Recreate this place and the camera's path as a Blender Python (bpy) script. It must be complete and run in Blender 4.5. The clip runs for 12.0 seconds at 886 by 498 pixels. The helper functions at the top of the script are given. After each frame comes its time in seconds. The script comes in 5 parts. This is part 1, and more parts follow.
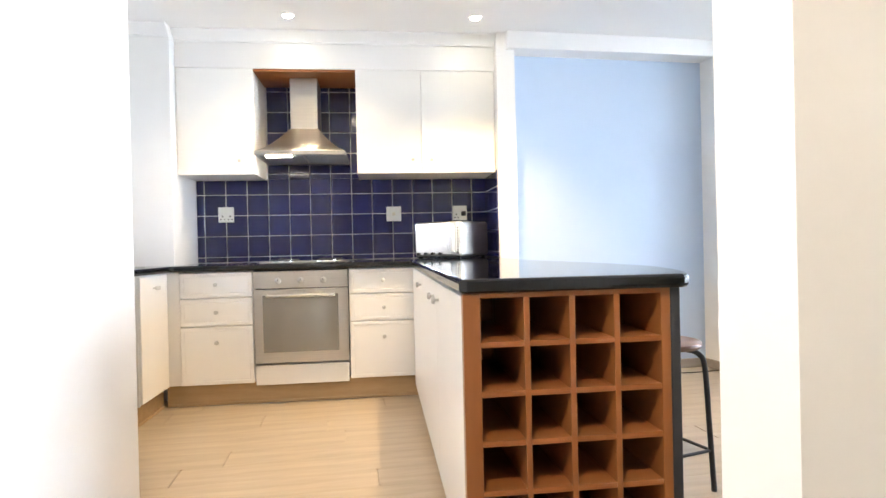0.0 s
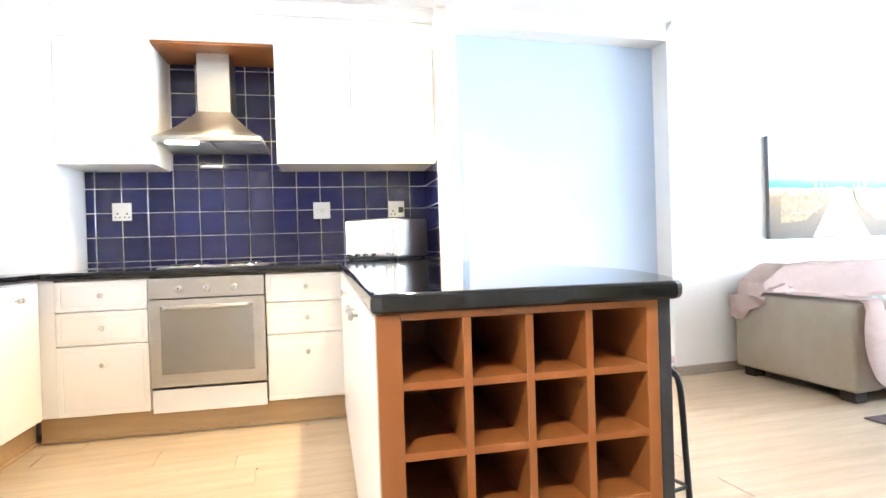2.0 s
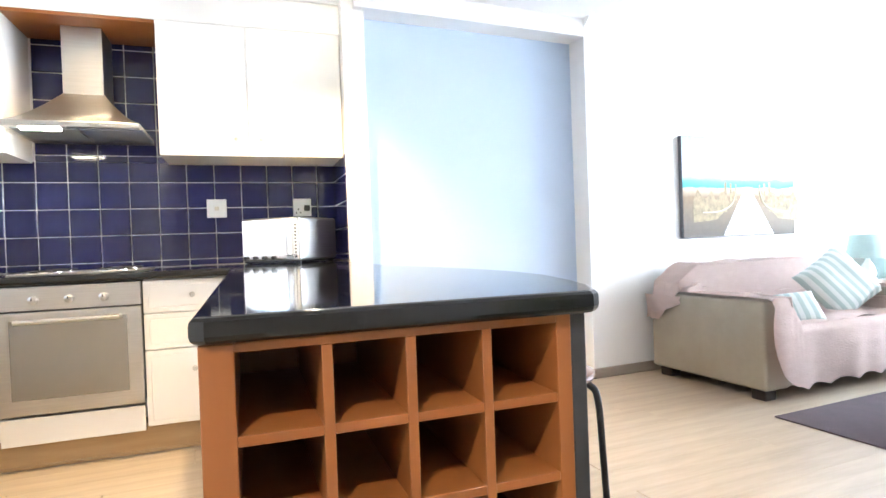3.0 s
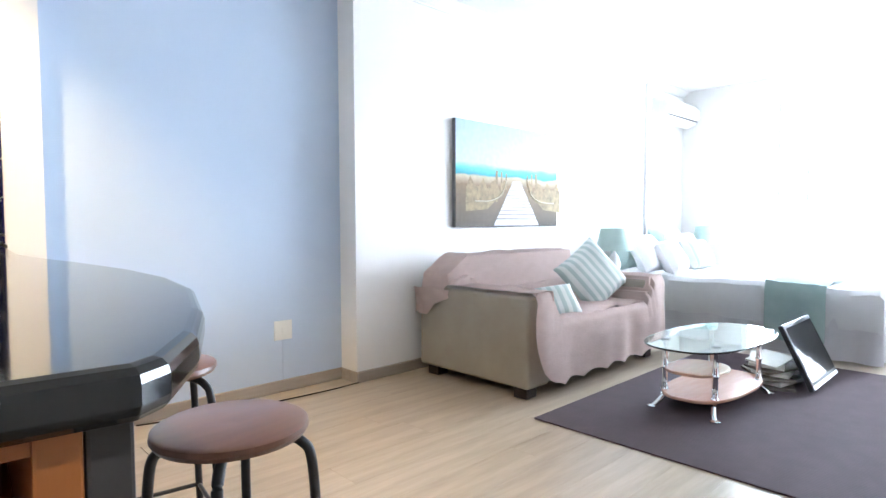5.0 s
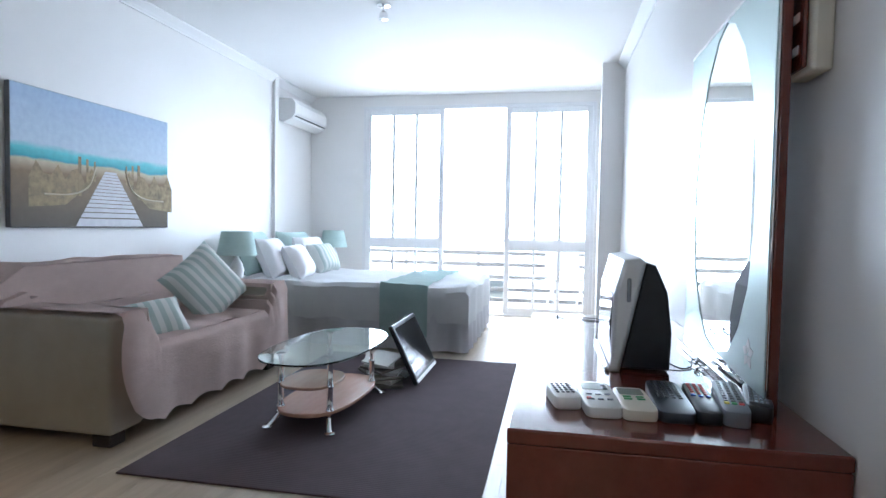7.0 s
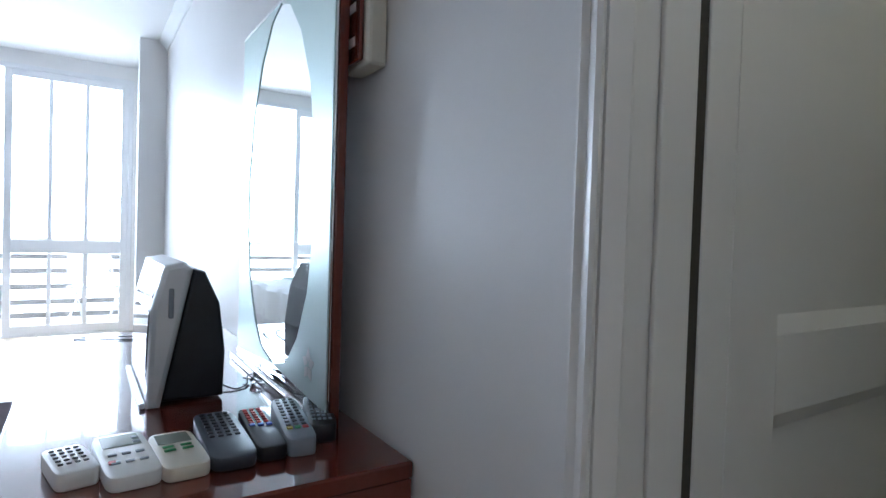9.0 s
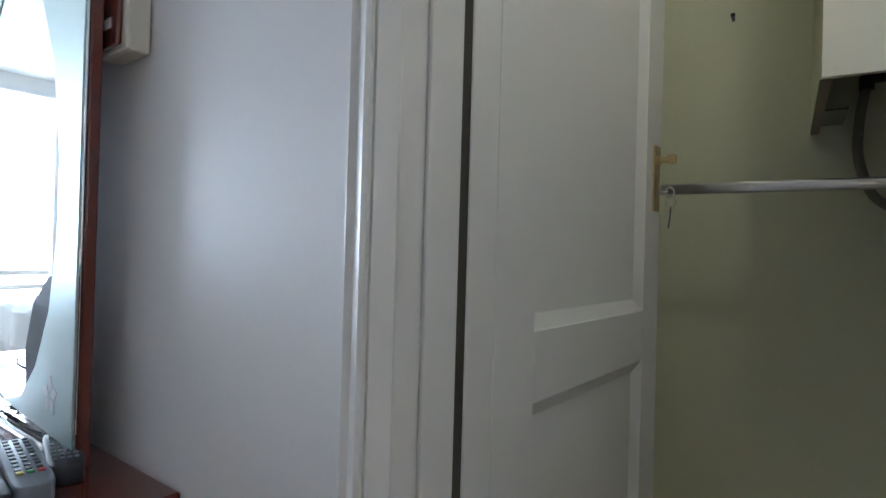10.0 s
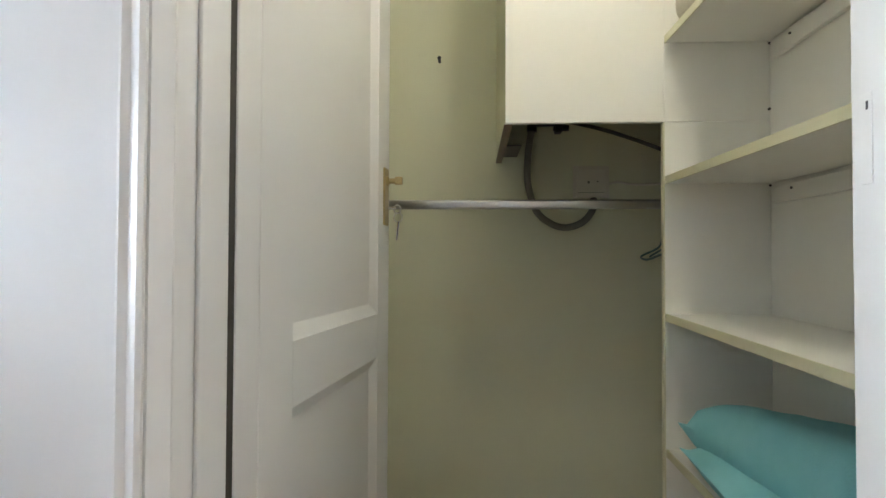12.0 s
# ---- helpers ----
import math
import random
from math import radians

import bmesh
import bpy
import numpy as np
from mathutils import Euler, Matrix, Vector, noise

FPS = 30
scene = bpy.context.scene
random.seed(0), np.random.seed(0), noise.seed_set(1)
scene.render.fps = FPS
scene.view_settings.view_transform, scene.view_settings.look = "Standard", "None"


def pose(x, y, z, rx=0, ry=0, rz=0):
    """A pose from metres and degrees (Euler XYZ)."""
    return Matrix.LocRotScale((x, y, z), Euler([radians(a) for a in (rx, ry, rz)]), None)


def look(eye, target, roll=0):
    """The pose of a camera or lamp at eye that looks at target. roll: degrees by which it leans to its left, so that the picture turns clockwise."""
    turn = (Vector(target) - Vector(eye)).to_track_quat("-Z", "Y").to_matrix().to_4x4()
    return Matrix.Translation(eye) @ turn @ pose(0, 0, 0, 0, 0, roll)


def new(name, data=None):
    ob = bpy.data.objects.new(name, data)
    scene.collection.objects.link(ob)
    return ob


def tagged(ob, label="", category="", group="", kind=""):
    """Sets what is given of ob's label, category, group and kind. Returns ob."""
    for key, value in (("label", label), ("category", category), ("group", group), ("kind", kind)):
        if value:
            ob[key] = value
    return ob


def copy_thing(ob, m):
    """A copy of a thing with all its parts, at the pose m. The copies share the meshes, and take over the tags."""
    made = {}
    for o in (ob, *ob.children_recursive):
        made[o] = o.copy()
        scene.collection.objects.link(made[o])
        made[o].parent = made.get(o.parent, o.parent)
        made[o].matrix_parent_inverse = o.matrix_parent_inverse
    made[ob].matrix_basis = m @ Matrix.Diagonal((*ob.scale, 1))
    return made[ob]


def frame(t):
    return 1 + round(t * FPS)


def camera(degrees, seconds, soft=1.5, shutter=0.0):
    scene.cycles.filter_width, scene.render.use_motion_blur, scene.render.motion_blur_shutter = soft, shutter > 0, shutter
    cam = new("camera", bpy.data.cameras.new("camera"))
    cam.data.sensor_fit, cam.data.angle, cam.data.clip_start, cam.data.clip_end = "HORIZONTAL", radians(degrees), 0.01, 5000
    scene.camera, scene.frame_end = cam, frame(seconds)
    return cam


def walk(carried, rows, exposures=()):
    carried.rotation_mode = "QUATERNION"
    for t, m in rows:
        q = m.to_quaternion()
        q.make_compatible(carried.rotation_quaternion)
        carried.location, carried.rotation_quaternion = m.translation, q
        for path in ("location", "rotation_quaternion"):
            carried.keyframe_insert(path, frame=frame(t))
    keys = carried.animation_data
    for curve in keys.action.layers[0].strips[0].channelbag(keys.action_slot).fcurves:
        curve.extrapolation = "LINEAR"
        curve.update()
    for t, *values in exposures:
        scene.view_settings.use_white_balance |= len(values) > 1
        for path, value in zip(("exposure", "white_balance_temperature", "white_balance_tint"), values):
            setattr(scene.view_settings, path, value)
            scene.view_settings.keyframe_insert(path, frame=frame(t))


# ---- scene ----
cam = camera(76.3, 12.0)
PATH = [
    (0, (0.053, 0.324, 0.987), (0.406, 2.293, 0.978), -1.3),
    (0.5, (0.061, 0.426, 0.991), (0.421, 2.392, 0.980), -1.5),
    (1, (0.081, 0.522, 0.992), (0.465, 2.485, 0.981), -1.6),
    (1.5, (0.129, 0.634, 0.983), (0.577, 2.583, 0.967), -1.7),
    (2, (0.205, 0.742, 0.986), (0.744, 2.668, 0.971), -1.8),
    (2.5, (0.290, 0.841, 0.985), (0.941, 2.731, 0.964), -1.9),
    (3, (0.374, 0.947, 0.987), (1.155, 2.789, 0.964), -2.1),
    (3.2, (0.408, 0.981, 0.982), (1.246, 2.797, 0.962), -1.9),
    (4.8, (0.819, 1.279, 0.986), (2.036, 2.708, 0.898), -0.5),
    (5, (0.851, 1.314, 0.990), (2.153, 2.667, 0.900), -0.2),
    (5.5, (0.939, 1.350, 0.999), (2.441, 2.477, 0.908), 0.2),
    (6, (1.026, 1.355, 0.994), (2.687, 2.232, 0.906), 0.4),
    (6.5, (1.129, 1.352, 0.997), (2.901, 1.975, 0.916), 0.8),
    (7, (1.205, 1.341, 0.998), (3.049, 1.696, 0.923), 1.0),
    (7.2, (1.229, 1.336, 0.998), (3.094, 1.569, 0.930), 1.1),
    (8.8, (1.408, 1.333, 1.003), (3.159, 0.369, 0.939), 1.8),
    (9, (1.427, 1.305, 0.997), (3.108, 0.222, 0.953), 1.8),
    (9.5, (1.423, 1.272, 0.991), (2.893, -0.084, 0.980), 1.8),
    (10, (1.410, 1.275, 0.992), (2.632, -0.309, 1.007), 1.6),
    (10.5, (1.413, 1.295, 1.004), (2.373, -0.459, 1.025), 1.4),
    (11, (1.430, 1.321, 1.013), (2.149, -0.545, 1.035), 1.0),
    (11.5, (1.430, 1.353, 1.011), (1.950, -0.574, 1.044), 0.6),
    (12, (1.426, 1.383, 1.008), (1.754, -0.590, 1.052), 0.2),
]
walk(cam, [(t, look(eye, target, roll)) for t, eye, target, roll in PATH], [(0.0, 2.58, 5880, 10), (0.5, 2.76, 5860, 10), (1.0, 3.0, 5840, 10), (2.0, 3.17, 5840, 10), (2.5, 3.08, 5830, 10), (3.0, 2.90, 5810, 10), (5.0, 2.30, 5720, 10), (5.5, 2.22, 5710, 10), (6.0, 2.0, 5680, 10), (6.5, 1.48, 5600, 10), (7.2, 0.84, 5490, 10), (9.0, 0.78, 5430, 10), (9.5, 0.90, 5450, 9), (10.0, 1.15, 5520, 9), (10.5, 1.52, 5680, 9), (11.0, 1.86, 5860, 10), (11.5, 2.05, 5940, 10), (12.0, 2.18, 5990, 10)])

# ---- light, sky, exposure ----
world = bpy.data.worlds.new("sky")
scene.world = world
world.use_nodes = True
wn = world.node_tree.nodes
sky = wn.new("ShaderNodeTexSky")
sky.sky_type = "NISHITA"
sky.sun_disc = False
sky.sun_elevation = radians(58)
sky.sun_rotation = radians(75)
sky.air_density, sky.dust_density = 1.0, 1.5
wn["Background"].inputs["Strength"].default_value = 0.15
world.node_tree.links.new(sky.outputs[0], wn["Background"].inputs[0])
sun_data = bpy.data.lights.new("sun", "SUN")
sun_data.energy, sun_data.angle, sun_data.color = 3.5, radians(0.5), (1.0, 0.95, 0.87)
sun = new("sun", sun_data)
sun.matrix_world = look((20, 6, 30), (8.5, 2.5, 0))
CEIL = 2.5
# the kitchen stands a few degrees out of line with the living room
KITCHEN = pose(-0.374, 0.093, 0, 0, 0, -3.71)
# the sky's light at the window front, from beyond the balcony
sky_data = bpy.data.lights.new("sky_light", "AREA")
sky_data.shape, sky_data.size, sky_data.size_y = "RECTANGLE", 7.0, 5.0
sky_data.energy, sky_data.color = 560, (0.88, 0.95, 1.0)
sky_light = new("sky_light", sky_data)
sky_light.matrix_world = look((9.8, 2.3, 1.6), (0, 2.3, 1.6))


# the sky's light at the kitchen window
kwin_data = bpy.data.lights.new("kitchen_window_light", "AREA")
kwin_data.shape, kwin_data.size, kwin_data.size_y = "RECTANGLE", 0.96, 0.86
kwin_data.energy, kwin_data.color = 1.6, (0.90, 0.96, 1.0)
kwin_light = new("kitchen_window_light", kwin_data)
kwin_light.matrix_world = KITCHEN @ look((-1.69, 3.25, 1.6), (0, 3.25, 1.45))


def downlight_lamp(x, y, power, size=138, color=(1.0, 0.67, 0.31)):
    d = bpy.data.lights.new("downlight_bulb", "SPOT")
    d.energy, d.spot_size, d.spot_blend, d.shadow_soft_size, d.color = power, radians(size), 0.7, 0.035, color
    o = new("downlight_bulb", d)
    o.matrix_world = KITCHEN @ look((x, y, CEIL - 0.03), (x, y, 0))
    return o


downlight_lamp(-0.14, 3.75, 14, 125)
downlight_lamp(1.02, 3.62, 42, 104)
downlight_lamp(0.15, 2.3, 6, 125)
downlight_lamp(0.15, 0.4, 27, 138, (1.0, 0.84, 0.66))

# assumed lamp, out of view: added to brighten the closet from above
closet_data = bpy.data.lights.new("closet_bulb", "POINT")
closet_data.energy, closet_data.shadow_soft_size, closet_data.color = 2.7, 0.05, (1.0, 0.90, 0.70)
closet_bulb = new("closet_bulb", closet_data)
closet_bulb.matrix_world = pose(1.25, 0.53, 2.33)

# ---- materials ----


def base(name, rough=0.6, metal=0.0, color=(0.8, 0.8, 0.8)):
    m = bpy.data.materials.new(name)
    m.use_nodes = True
    b = m.node_tree.nodes["Principled BSDF"]
    b.inputs["Roughness"].default_value = rough
    b.inputs["Metallic"].default_value = metal
    b.inputs["Base Color"].default_value = (*color, 1)
    return m, m.node_tree, b


def node(tree, kind, **inputs):
    n = tree.nodes.new(kind)
    for k, v in inputs.items():
        n.inputs[k.replace("_", " ")].default_value = v
    return n


def ramp(tree, src, stops):
    r = tree.nodes.new("ShaderNodeValToRGB")
    while len(r.color_ramp.elements) < len(stops):
        r.color_ramp.elements.new(0.5)
    for e, (p, c) in zip(r.color_ramp.elements, stops):
        e.position, e.color = p, (*c, 1)
    tree.links.new(src, r.inputs[0])
    return r


def varied(name, c1, c2, scale=4.0, rough=0.6, metal=0.0, bump=0.05, fine=120.0, stretch=(1, 1, 1), random_tint=0.0, rough_var=0.03):
    """Two scales of noise: a broad one in the colour, a fine one in the relief."""
    m, t, b = base(name, rough, metal)
    tc = t.nodes.new("ShaderNodeTexCoord")
    mp = node(t, "ShaderNodeMapping")
    mp.inputs["Scale"].default_value = stretch
    t.links.new(tc.outputs["Object"], mp.inputs[0])
    n1 = node(t, "ShaderNodeTexNoise", Scale=scale, Detail=6.0, Roughness=0.6)
    n2 = node(t, "ShaderNodeTexNoise", Scale=fine, Detail=3.0)
    t.links.new(mp.outputs[0], n1.inputs["Vector"])
    t.links.new(mp.outputs[0], n2.inputs["Vector"])
    r = ramp(t, n1.outputs["Fac"], [(0.2, c1), (0.8, c2)])
    col = r.outputs[0]
    if random_tint:
        oi = t.nodes.new("ShaderNodeObjectInfo")
        hsv = node(t, "ShaderNodeHueSaturation")
        mr = node(t, "ShaderNodeMapRange")
        mr.inputs["To Min"].default_value, mr.inputs["To Max"].default_value = 1 - random_tint, 1 + random_tint
        t.links.new(oi.outputs["Random"], mr.inputs["Value"])
        t.links.new(mr.outputs[0], hsv.inputs["Value"])
        t.links.new(col, hsv.inputs["Color"])
        col = hsv.outputs[0]
    t.links.new(col, b.inputs["Base Color"])
    mr2 = node(t, "ShaderNodeMapRange")
    mr2.inputs["To Min"].default_value, mr2.inputs["To Max"].default_value = max(0.02, rough - rough_var), min(1, rough + rough_var)
    t.links.new(n1.outputs["Fac"], mr2.inputs["Value"])
    t.links.new(mr2.outputs[0], b.inputs["Roughness"])
    if bump:
        bp = node(t, "ShaderNodeBump", Strength=bump, Distance=0.002)
        t.links.new(n2.outputs["Fac"], bp.inputs["Height"])
        t.links.new(bp.outputs[0], b.inputs["Normal"])
    return m


def wood(name, dark, light, rough=0.4, scale=3.0, stretch=(1, 14, 14), random_tint=0.1, bump=0.08, coat=0.0):
    m = varied(name, dark, light, scale, rough, 0, bump, 40, stretch, random_tint)
    m.node_tree.nodes["Principled BSDF"].inputs["Coat Weight"].default_value = coat
    return m


def ribbed(name, c1, c2, pitch, rough=0.9, axis="X", depth=0.004, bump=0.8):
    """Cloth or matting with ribs along one direction."""
    m = varied(name, c1, c2, 9, rough, 0, 0.0, 300)
    t, b = m.node_tree, m.node_tree.nodes["Principled BSDF"]
    tc = t.nodes.new("ShaderNodeTexCoord")
    w = node(t, "ShaderNodeTexWave", Scale=0.314 / pitch, Distortion=0.4)
    w.inputs["Detail"].default_value = 1
    w.bands_direction = axis
    t.links.new(tc.outputs["Object"], w.inputs["Vector"])
    bp = node(t, "ShaderNodeBump", Strength=bump, Distance=depth)
    t.links.new(w.outputs["Fac"], bp.inputs["Height"])
    t.links.new(bp.outputs[0], b.inputs["Normal"])
    return m


def stripes(name, a, bcol, pitch, axis="X"):
    m, t, b = base(name, 0.9)
    tc = t.nodes.new("ShaderNodeTexCoord")
    w = node(t, "ShaderNodeTexWave", Scale=0.314 / pitch, Distortion=0.15)
    w.bands_direction = axis
    t.links.new(tc.outputs["Object"], w.inputs["Vector"])
    n = node(t, "ShaderNodeTexNoise", Scale=180.0, Detail=2.0)
    t.links.new(tc.outputs["Object"], n.inputs["Vector"])
    r = ramp(t, w.outputs["Fac"], [(0.46, a), (0.54, bcol)])
    t.links.new(r.outputs[0], b.inputs["Base Color"])
    bp = node(t, "ShaderNodeBump", Strength=0.25, Distance=0.002)
    t.links.new(n.outputs["Fac"], bp.inputs["Height"])
    t.links.new(bp.outputs[0], b.inputs["Normal"])
    b.inputs["Sheen Weight"].default_value = 0.2
    return m


def glass(name, color=(0.9, 1, 0.97), rough=0.0):
    m, t, b = base(name, rough, 0, color)
    b.inputs["Transmission Weight"].default_value = 1.0
    b.inputs["IOR"].default_value = 1.45
    return m


def glow(name, color, strength):
    m, t, b = base(name, 0.4, 0, color)
    b.inputs["Emission Color"].default_value = (*color, 1)
    b.inputs["Emission Strength"].default_value = strength
    return m


WALL = varied("white_wall_paint", (0.78, 0.77, 0.76), (0.83, 0.82, 0.81), 1.6, 0.38, 0, 0.12, 90)
CEILING = varied("white_ceiling_paint", (0.82, 0.82, 0.82), (0.86, 0.86, 0.86), 1.2, 0.7, 0, 0.08, 80)
BLUE = varied("pale_blue_wall_paint", (0.5, 0.6, 0.76), (0.54, 0.64, 0.79), 1.2, 0.5, 0, 0.1, 90)
CUPB = varied("cream_closet_paint", (0.68, 0.68, 0.5), (0.74, 0.74, 0.56), 1.3, 0.55, 0, 0.1, 70)
SHELFW = varied("white_melamine", (0.8, 0.79, 0.70), (0.84, 0.83, 0.75), 3, 0.4, 0, 0.03, 150)
SHELFE = varied("yellowed_shelf_edge", (0.62, 0.6, 0.4), (0.7, 0.68, 0.48), 8, 0.5, 0, 0.03)
CABW = varied("white_cabinet_foil", (0.8, 0.79, 0.77), (0.84, 0.83, 0.81), 2.2, 0.3, 0, 0.02, 60)
TRIM = varied("white_gloss_trim", (0.797, 0.787, 0.767), (0.803, 0.793, 0.773), 1.1, 0.3, 0, 0.05, 22, rough_var=0.0)
LAMI = wood("pale_oak_laminate", (0.29, 0.23, 0.165), (0.50, 0.425, 0.325), 0.3, 2.2, (0.8, 8, 8), 0.03, 0.05)
PLINTH = wood("oak_plinth", (0.42, 0.28, 0.14), (0.56, 0.4, 0.22), 0.4, 2.0, (1.5, 12, 12), 0.03)
PLINTHR = wood("red_brown_plinth_end", (0.2, 0.05, 0.02), (0.27, 0.075, 0.03), 0.4, 2.0, (8, 8, 1), 0.03)
SKIRT = wood("grey_oak_skirting", (0.27, 0.23, 0.19), (0.38, 0.33, 0.28), 0.4, 2.4, (1.2, 10, 10), 0.04)
CHERRY = wood("cherry_veneer", (0.23, 0.078, 0.018), (0.32, 0.118, 0.034), 0.34, 1.6, (9, 9, 1.1), 0.03, 0.04)
MAHOG = wood("polished_mahogany_veneer", (0.11, 0.02, 0.012), (0.17, 0.034, 0.02), 0.16, 2.0, (1.1, 9, 9), 0.03, 0.02, 0.5)
BEECH = wood("stained_beech_seat", (0.1, 0.045, 0.028), (0.17, 0.085, 0.055), 0.3, 2.5, (2, 10, 10), 0.05, 0.03, 0.3)
PINKW = wood("pink_beech_veneer", (0.5, 0.25, 0.17), (0.6, 0.33, 0.23), 0.25, 2.5, (1.5, 9, 9), 0.03, 0.02, 0.3)
GRANITE = varied("black_granite", (0.006, 0.007, 0.008), (0.011, 0.012, 0.014), 260, 0.07, 0, 0.01, 200, (1, 1, 1), 0, 0.03)
TILE = varied("cobalt_glazed_tile", (0.008, 0.009, 0.055), (0.016, 0.018, 0.095), 7, 0.09, 0, 0.05, 22, (1, 1, 1), 0.22, 0.05)
GROUT = varied("pale_grout", (0.74, 0.74, 0.76), (0.84, 0.84, 0.86), 20, 0.85, 0, 0.2, 150)
STEEL = varied("brushed_steel", (0.5, 0.49, 0.47), (0.6, 0.59, 0.57), 6, 0.3, 1.0, 0.04, 60, (1, 1, 30))
CHROME, _, _ = base("chrome", 0.09, 1.0, (0.82, 0.82, 0.83))
BRASS = varied("worn_brass", (0.5, 0.38, 0.18), (0.62, 0.5, 0.27), 20, 0.3, 1.0, 0.03)
OVENG = varied("dark_oven_glass", (0.3, 0.29, 0.265), (0.34, 0.33, 0.3), 3, 0.06, 0.6, 0.0)
BLACKM = varied("black_painted_metal", (0.012, 0.012, 0.014), (0.03, 0.03, 0.033), 30, 0.35, 0, 0.04, 90)
BLACKP = varied("black_plastic", (0.01, 0.011, 0.014), (0.022, 0.024, 0.03), 20, 0.35, 0, 0.05, 200)
DARKP = varied("charcoal_board", (0.02, 0.02, 0.023), (0.045, 0.045, 0.05), 12, 0.4, 0, 0.05, 90)
GREYP = varied("grey_plastic", (0.2, 0.23, 0.27), (0.27, 0.3, 0.34), 15, 0.4, 0, 0.03, 200)
DKGREY = varied("dark_slate_plastic", (0.035, 0.045, 0.06), (0.06, 0.07, 0.09), 15, 0.35, 0, 0.03, 200)
WHITEP = varied("white_plastic", (0.76, 0.77, 0.76), (0.82, 0.82, 0.81), 12, 0.32, 0, 0.02, 200)
CREAMP = varied("cream_plastic", (0.66, 0.62, 0.52), (0.72, 0.68, 0.58), 12, 0.4, 0, 0.02, 200)
SILVERP = varied("silver_plastic", (0.62, 0.63, 0.65), (0.72, 0.73, 0.75), 12, 0.3, 0.4, 0.02, 200)
LCD, _, _ = base("lcd_window", 0.15, 0, (0.3, 0.34, 0.3))
REDB, _, _ = base("red_button", 0.4, 0, (0.5, 0.03, 0.03))
GREENB, _, _ = base("green_button", 0.4, 0, (0.05, 0.3, 0.1))
BLUEB, _, _ = base("blue_button", 0.4, 0, (0.04, 0.08, 0.45))
YELLB, _, _ = base("yellow_button", 0.4, 0, (0.5, 0.4, 0.03))
SCREEN, _, _ = base("dark_screen", 0.08, 0, (0.008, 0.009, 0.012))
LEATHER = varied("stone_leatherette", (0.29, 0.255, 0.2), (0.36, 0.32, 0.255), 5, 0.45, 0, 0.25, 180)
THROW = varied("dusty_pink_quilt", (0.68, 0.53, 0.475), (0.77, 0.62, 0.565), 10, 0.95, 0, 0.9, 45, (1, 1, 2.2))
FEET, _, _ = base("dark_wood_foot", 0.4, 0, (0.018, 0.01, 0.008))
RUG = ribbed("ribbed_brown_rug", (0.05, 0.033, 0.039), (0.075, 0.05, 0.058), 0.016, 0.95, "X", 0.003, 0.25)
CUSH = stripes("sage_striped_cloth", (0.62, 0.64, 0.61), (0.4, 0.475, 0.45), 0.06, "X")
SAGE = varied("sage_cotton", (0.40, 0.53, 0.51), (0.48, 0.60, 0.57), 12, 0.95, 0, 0.3, 250)
WHITEC = varied("white_cotton", (0.83, 0.83, 0.83), (0.89, 0.89, 0.89), 6, 0.95, 0, 0.3, 200)
GREYC = varied("grey_valance_cotton", (0.76, 0.75, 0.77), (0.83, 0.82, 0.84), 6, 0.95, 0, 0.3, 200)
AQUA = varied("aqua_cotton", (0.2, 0.5, 0.53), (0.27, 0.58, 0.61), 8, 0.9, 0, 0.3, 220)
TOPGLASS = glass("green_tinted_glass", (0.72, 0.9, 0.85))
PANE = glass("window_glass", (1, 1, 1))
FROST, _, _ = base("frosted_mirror_border", 0.42, 0.55, (0.62, 0.74, 0.72))
MIRROR, _, _ = base("mirror_silver", 0.015, 1.0, (0.86, 0.9, 0.89))
FRAMEW = varied("white_aluminium", (0.74, 0.75, 0.77), (0.8, 0.81, 0.82), 4, 0.4, 0, 0.02, 90)
BULB = glow("lit_downlight", (1.0, 0.86, 0.62), 40)
HOODB = glow("lit_hood_lamp", (1.0, 0.85, 0.6), 14)
CONC = varied("balcony_screed", (0.4, 0.39, 0.37), (0.5, 0.49, 0.47), 3, 0.85, 0, 0.3, 60)
RAILM = varied("weathered_grey_slat", (0.24, 0.22, 0.2), (0.32, 0.3, 0.27), 6, 0.7, 0, 0.1, 60)
GROUNDM = varied("far_ground", (0.1, 0.11, 0.08), (0.2, 0.2, 0.17), 0.02, 0.95, 0, 0.1, 2)
# glow of the bulb added in the closet
CLOSETB = glow("lit_added_bulb", (1.0, 0.93, 0.78), 6)
TEALW, _, _ = base("teal_coated_wire", 0.4, 0, (0.03, 0.12, 0.13))
# near-black brown that stands in for the shade inside the hinge gap
GAPD = varied("hinge_gap_shade", (0.05, 0.044, 0.036), (0.075, 0.066, 0.054), 30, 0.85, 0, 0.1)
RUBBER, _, _ = base("grey_rubber_pipe", 0.6, 0, (0.2, 0.19, 0.16))
CABLE, _, _ = base("black_cable", 0.5, 0, (0.01, 0.01, 0.012))
PAPER = varied("printed_paper", (0.6, 0.6, 0.56), (0.72, 0.72, 0.68), 14, 0.8, 0, 0.1)
PAPER2 = varied("dark_printed_paper", (0.09, 0.08, 0.07), (0.2, 0.17, 0.14), 14, 0.7, 0, 0.1)

